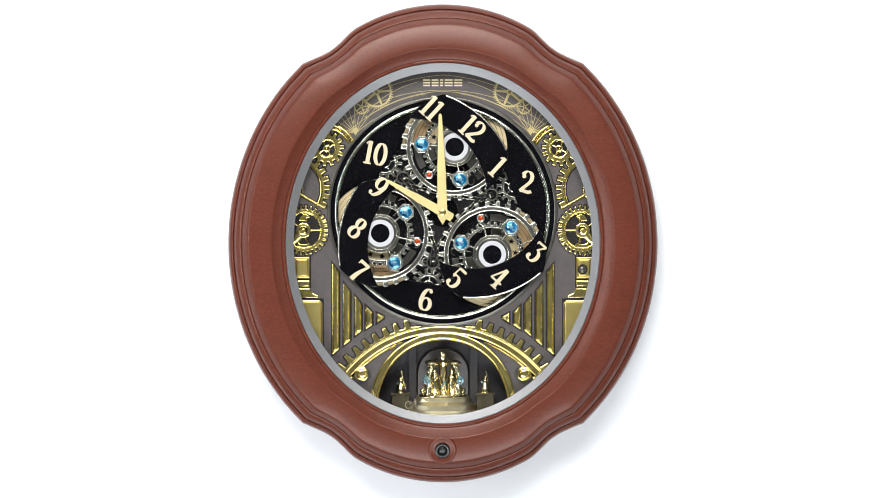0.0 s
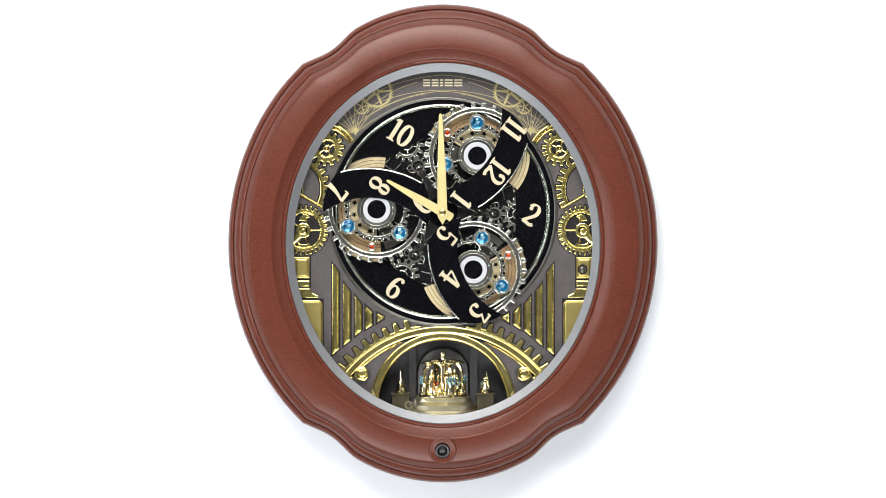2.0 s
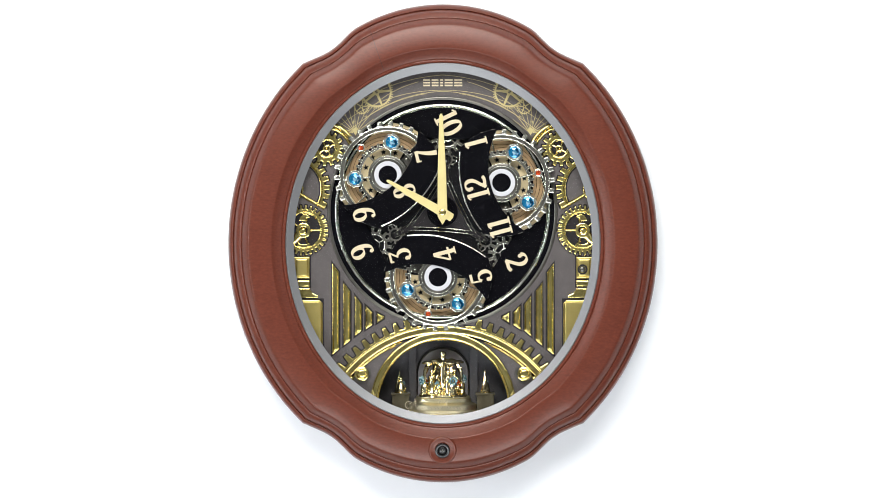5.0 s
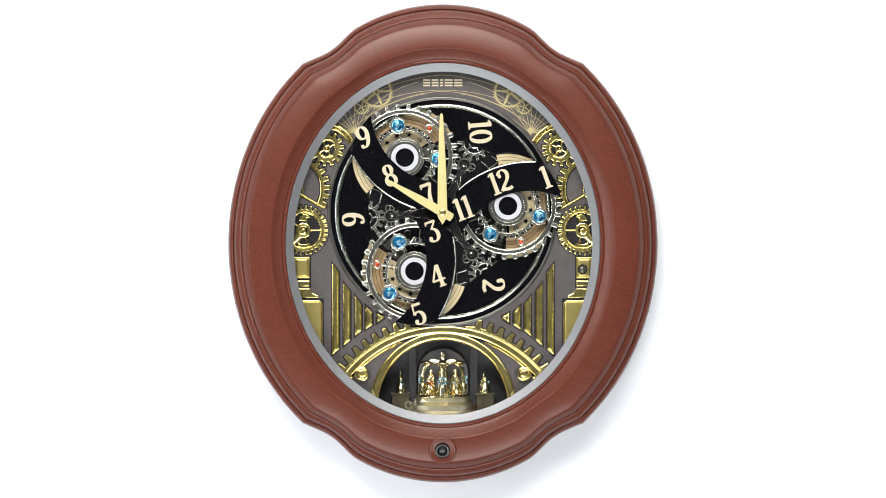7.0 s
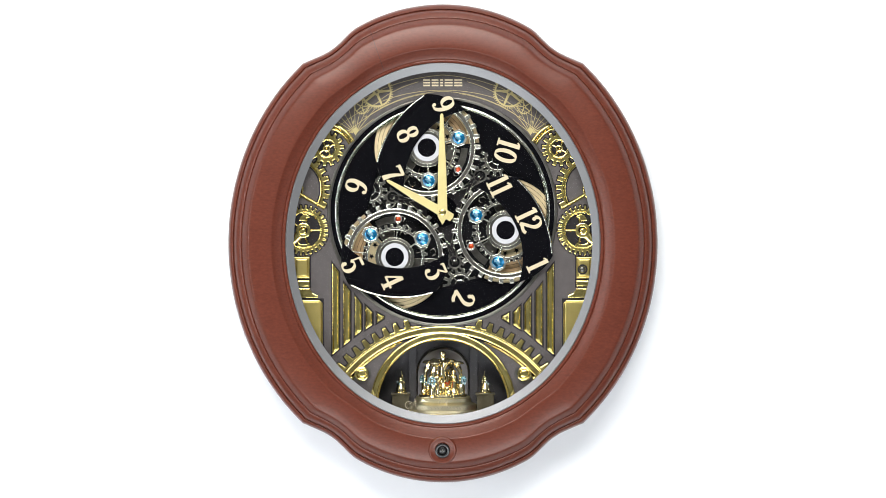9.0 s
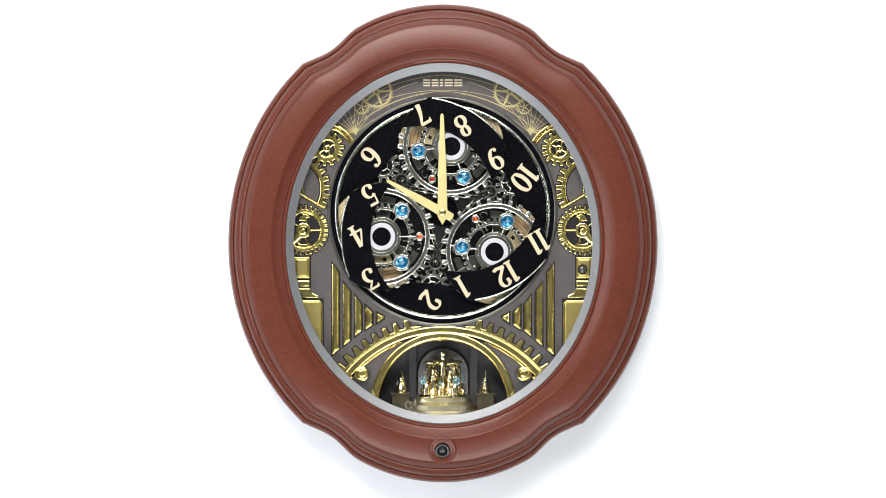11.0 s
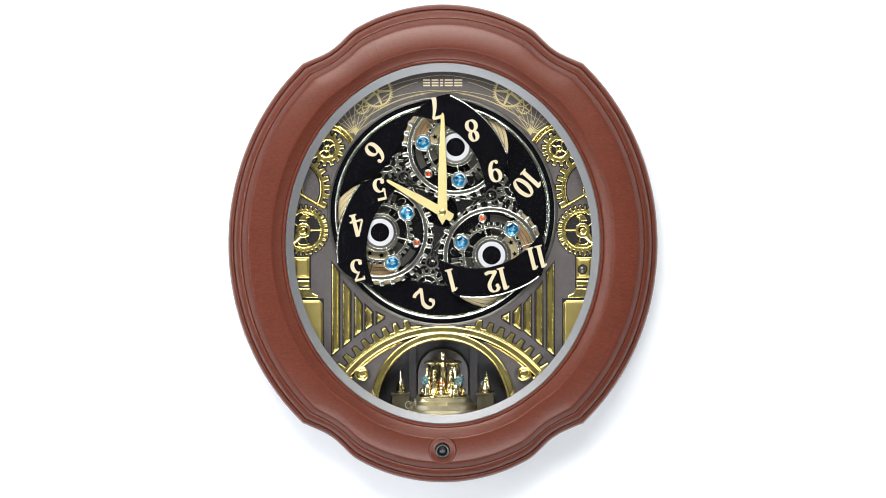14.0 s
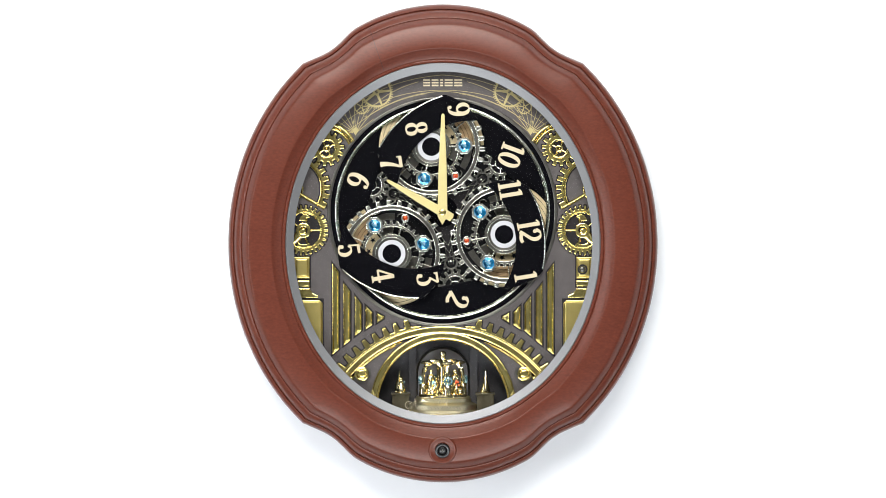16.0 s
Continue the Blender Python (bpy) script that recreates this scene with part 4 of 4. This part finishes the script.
def build_carousel():
    base = part("carousel", turned_body([(44, 0), (44, 2), (42, 4), (26, 4.5), (22, 8), (20, 9), (18, 9)], 48), CAROUSEL_GOLD, clock, "gold carousel with arched arms and crystals, turning", smooth=40)
    col = turned_body([(12, 8), (12, 13), (8, 17), (6.5, 28), (8, 40), (6.5, 50), (9, 57), (9.5, 61), (6, 64), (5, 68), (4.4, 71), (6.2, 74), (5.6, 78), (2.0, 81)], 20)
    part("column", col, CAROUSEL_GOLD, base, "turned gold column with a ball finial", smooth=40)
    for i in range(4):
        a = radians(90 * i + 45)
        c, s = math.cos(a), math.sin(a)
        put = lambda x, z: (x * c, x * s, z)
        bm = bmesh.new()
        tube(bm, [put(x, z) for x, z in bez((4, 56), (14, 66), (29, 64), (35, 44), 10)], lambda t: 5.6 - 1.2 * t)
        tube(bm, [put(x, z) for x, z in bez((35, 44), (37, 38), (37, 30), (36.5, 22), 6)], lambda t: 3.4 - 1.0 * t)
        part("arm", bm, CAROUSEL_GOLD, base, smooth=True)
        bm = bmesh.new()
        for q, h in ((11, 58), (12, 59.5), (11, 61.5), (6, 63.5)):
            ring = [bm.verts.new(((29 * c + q * math.cos(e)) * UNIT, (29 * s + q * math.sin(e)) * UNIT, h * UNIT)) for e in np.linspace(0, 2 * math.pi, 20, endpoint=False)]
            if h > 58:
                join(bm, last, ring)
            else:
                bm.faces.new(ring[::-1])
            last = ring
        bm.faces.new(last)
        part("canopy_disc", bm, CAROUSEL_GOLD, base, smooth=30)
        bm = turned_body([(8.5, 0), (8.5, 2), (7.2, 3), (7.2, 17), (8, 19), (3, 21), (2.6, 40), (0.6, 47)], 16)
        drum = part("drum", bm, CAROUSEL_GOLD, base, "small gold drum with a spire", smooth=40)
        drum.location = (36 * c * UNIT, 36 * s * UNIT, 4 * UNIT)
        f = part("figurine", figurine_mesh(44), CAROUSEL_GOLD, base, "small gilt figure ornament", smooth=45)
        f.matrix_local = Matrix.Translation((22 * c * UNIT, 22 * s * UNIT, 4 * UNIT)) @ Matrix.Rotation(a + math.pi / 2, 4, "Z")
        bm = bmesh.new()
        rnd = random.Random(i)
        for q in range(9):
            e = 2 * math.pi * q / 8
            x, z = (6.6 * math.cos(e), 29 + 6.2 * math.sin(e)) if q < 8 else (0, 29)
            m = Matrix.Translation(((42 * c - s * x) * UNIT, (42 * s + c * x) * UNIT, z * UNIT)) @ Matrix.Rotation(rnd.random() * 3, 4, "Z")
            g = bmesh.ops.create_icosphere(bm, subdivisions=1, radius=2.7 * UNIT, matrix=m)
        bmesh.ops.split_edges(bm, edges=bm.edges[:])
        part("crystal_spray", bm, OPAL, base, "cluster of pale blue crystals")
        b = a + radians(45)
        bm = bmesh.new()
        ball(bm, 36 * math.cos(b), 36 * math.sin(b), 9, 5.5)
        ball(bm, 28 * math.cos(b), 28 * math.sin(b), 16, 4.5)
        tube(bm, [(24 * math.cos(b), 24 * math.sin(b), 4), (24 * math.cos(b), 24 * math.sin(b), 34)], lambda t: 4 - 2.4 * t)
        part("gilt_bush", bm, CAROUSEL_GOLD, base, smooth=True)
        bm = bmesh.new()
        for q in range(4):
            ball(bm, 30 * math.cos(b) + 3 * math.cos(q * 1.6), 30 * math.sin(b) + 3 * math.sin(q * 1.6), 24 + 4 * math.sin(q * 2.2), 2.0, 6)
        part("bead_cluster", bm, RUBY if i % 2 else OPAL, base)
    return base


carousel = build_carousel()


def side_ornament():
    """A kneeling winged ornament, one plain shape, on a thin disc."""
    base = part("side_carousel", turned_body([(12, 0), (12, 1.5), (9, 2.5), (8.5, 3)], 20), CAROUSEL_GOLD, clock, "small turning gilt ornament in a side niche", smooth=40)
    bm = turned_body([(9, 2), (9.5, 5), (7.4, 10), (6.0, 16), (4.2, 20), (2.8, 22), (3.8, 25), (3.2, 28), (0.8, 30)], 14)
    tube(bm, [(x, 0, z) for x, z in bez((5, 3), (11, 8), (4, 26), (1.5, 40), 10)], lambda t: 5.0 - 4.2 * t)
    tube(bm, [(x, 1.5, z) for x, z in bez((3, 12), (8, 17), (5, 24), (4, 31), 8)], lambda t: 3.6 - 2.9 * t)
    tube(bm, [(x, -1.5, z) for x, z in bez((-3, 14), (-8, 12), (-9, 8), (-8, 3), 8)], lambda t: 2.3 - 0.9 * t)
    part("figurine", bm, CAROUSEL_GOLD, base, "small gilt winged figure ornament", smooth=45)
    bm = bmesh.new()
    for q in range(2):
        bmesh.ops.create_icosphere(bm, subdivisions=1, radius=2.0 * UNIT, matrix=Matrix.Translation((-6 * UNIT, (q - 0.5) * 5 * UNIT, (17 + 3 * q) * UNIT)))
    bmesh.ops.split_edges(bm, edges=bm.edges[:])
    part("crystal_spray", bm, OPAL, base)
    return base


side_carousels = [side_ornament(), side_ornament()]

# ---- glass, its printed script line, and the sensor in the case ----
bm = bmesh.new()
solid(bm, ellipse(CX, CZ, 270, 310, 96), 0.0645, 0.0660)
pane = part("glass_pane", bm, GLASS, clock, "clear glass over the dial")
pane.visible_shadow = False
bm = bmesh.new()                   # script line, drawn as plain bars
rnd = random.Random(4)
for x0, x1 in ((739, 763), (767, 777), (796, 823)):
    x = x0
    while x < x1:                  # short slanting bars in a row
        h = rnd.choice((3.2, 3.6, 4.0, 6.0))
        solid(bm, pt((x, 725), (x + 0.8, 725), (x + 0.8 + h * 0.35, 725 - h), (x + h * 0.35, 725 - h)), 0.06605, 0.0662)
        x += rnd.uniform(2.2, 3.2)
for p0, p1, p2, p3 in (((729, 713), (718, 706), (713, 719), (721, 723)), ((721, 723), (729, 724), (730, 712), (724, 714)), ((727, 725), (733, 716), (733, 709), (736, 708)),
                       ((736, 708), (733, 716), (736, 724), (740, 723)), ((781, 724), (787, 714), (788, 709), (791, 708)), ((791, 708), (789, 716), (791, 724), (796, 723)), ((781, 712), (777, 709), (776, 715), (780, 715))):
    ridge(bm, bez(*pt(p0, p1, p2, p3), 10), 0.38, 0.06605, 0.0002)
part("script_line", bm, CREAM, clock, "fine white script line on the glass")

SX, SZ = at(783, 797)
SEAT = Matrix.Translation((SX * k(0.0755), -0.0762, SZ * k(0.0755))) @ Matrix.Rotation(radians(8), 4, "X")
bm = bmesh.new()                   # a shallow turned dish round the sensor
rows = [vloop(bm, circle(0, 0, r, 48), d) for r, d in ((24, -0.0006), (23, 0.0007), (21.5, 0.0010), (20, 0.0006), (13, -0.0001), (11, -0.0001))]
for a, b in zip(rows, rows[1:]):
    join(bm, a, b)
bm.faces.new(rows[-1])
collar = part("sensor_collar", bm, WOOD, clock, smooth=50)
collar.matrix_local = SEAT
bm = bmesh.new()
band(bm, circle(0, 0, 12.5, 32), circle(0, 0, 8, 32), -0.0005, 0.0024, 1.5)
eye = part("light_sensor", bm, RUBBER, clock, "round black light sensor in the case", smooth=35)
eye.matrix_local = SEAT
bm = bmesh.new()
dome(bm, 0, 0, 8.2, -0.0004, 0.0018, 20)
part("sensor_lens", bm, RUBBER, eye, smooth=True)
bm = bmesh.new()
dome(bm, 0, 0, 2.2, 0.0012, 0.0006, 12)
part("sensor_pin", bm, STEEL, eye, smooth=True)


# ---- what moves ----
def theta(t):
    """Turn of the dial rotor, clockwise degrees: forward, a pause, then back."""
    if t < 12.15:
        return 10.75 + 10.63 * t
    if t < 13.22:
        return 139.9
    return 139.9 - 10.65 * (t - 13.22)


def motions():
    times = sorted([i * 0.25 for i in range(65)] + [12.15, 13.19])
    walk(rotor, [(t, pose(HX * F_R, 0, HZ * F_R, 0, theta(t), 0)) for t in times])
    for i, plate in enumerate(plates):
        rows = []
        for t in times:
            x, z = polar(AX_R, 120 * i + theta(t))
            rows.append((t, pose((HX + x) * F_P, 0, (HZ + z) * F_P, 0, 4 * theta(t) - 0.6, 0)))
        walk(plate, rows)
    walk(hour_hand, [(t, pose(PX * k(0.062), 0, PZ * k(0.062), 0, -60.2 + 0.12 * t / 16, 0)) for t in (0.0, 16.0)])
    walk(minute_hand, [(t, pose(PX * k(0.063), 0, PZ * k(0.063), 0, -1.3 + 0.1 * t, 0)) for t in (0.0, 8.0, 16.0)])
    walk(carousel, [(t, pose(0, -D_CAR, at(0, 701)[1] * k(D_CAR), 0, 0, 2.3 + 31.6 * t)) for t in times])
    for s, ob in zip((-1, 1), side_carousels):
        walk(ob, [(t, pose(s * 76 * UNIT, -0.028, at(0, 696)[1] * k(0.028), 0, 0, 40 * s - 30 * t)) for t in times])


motions()
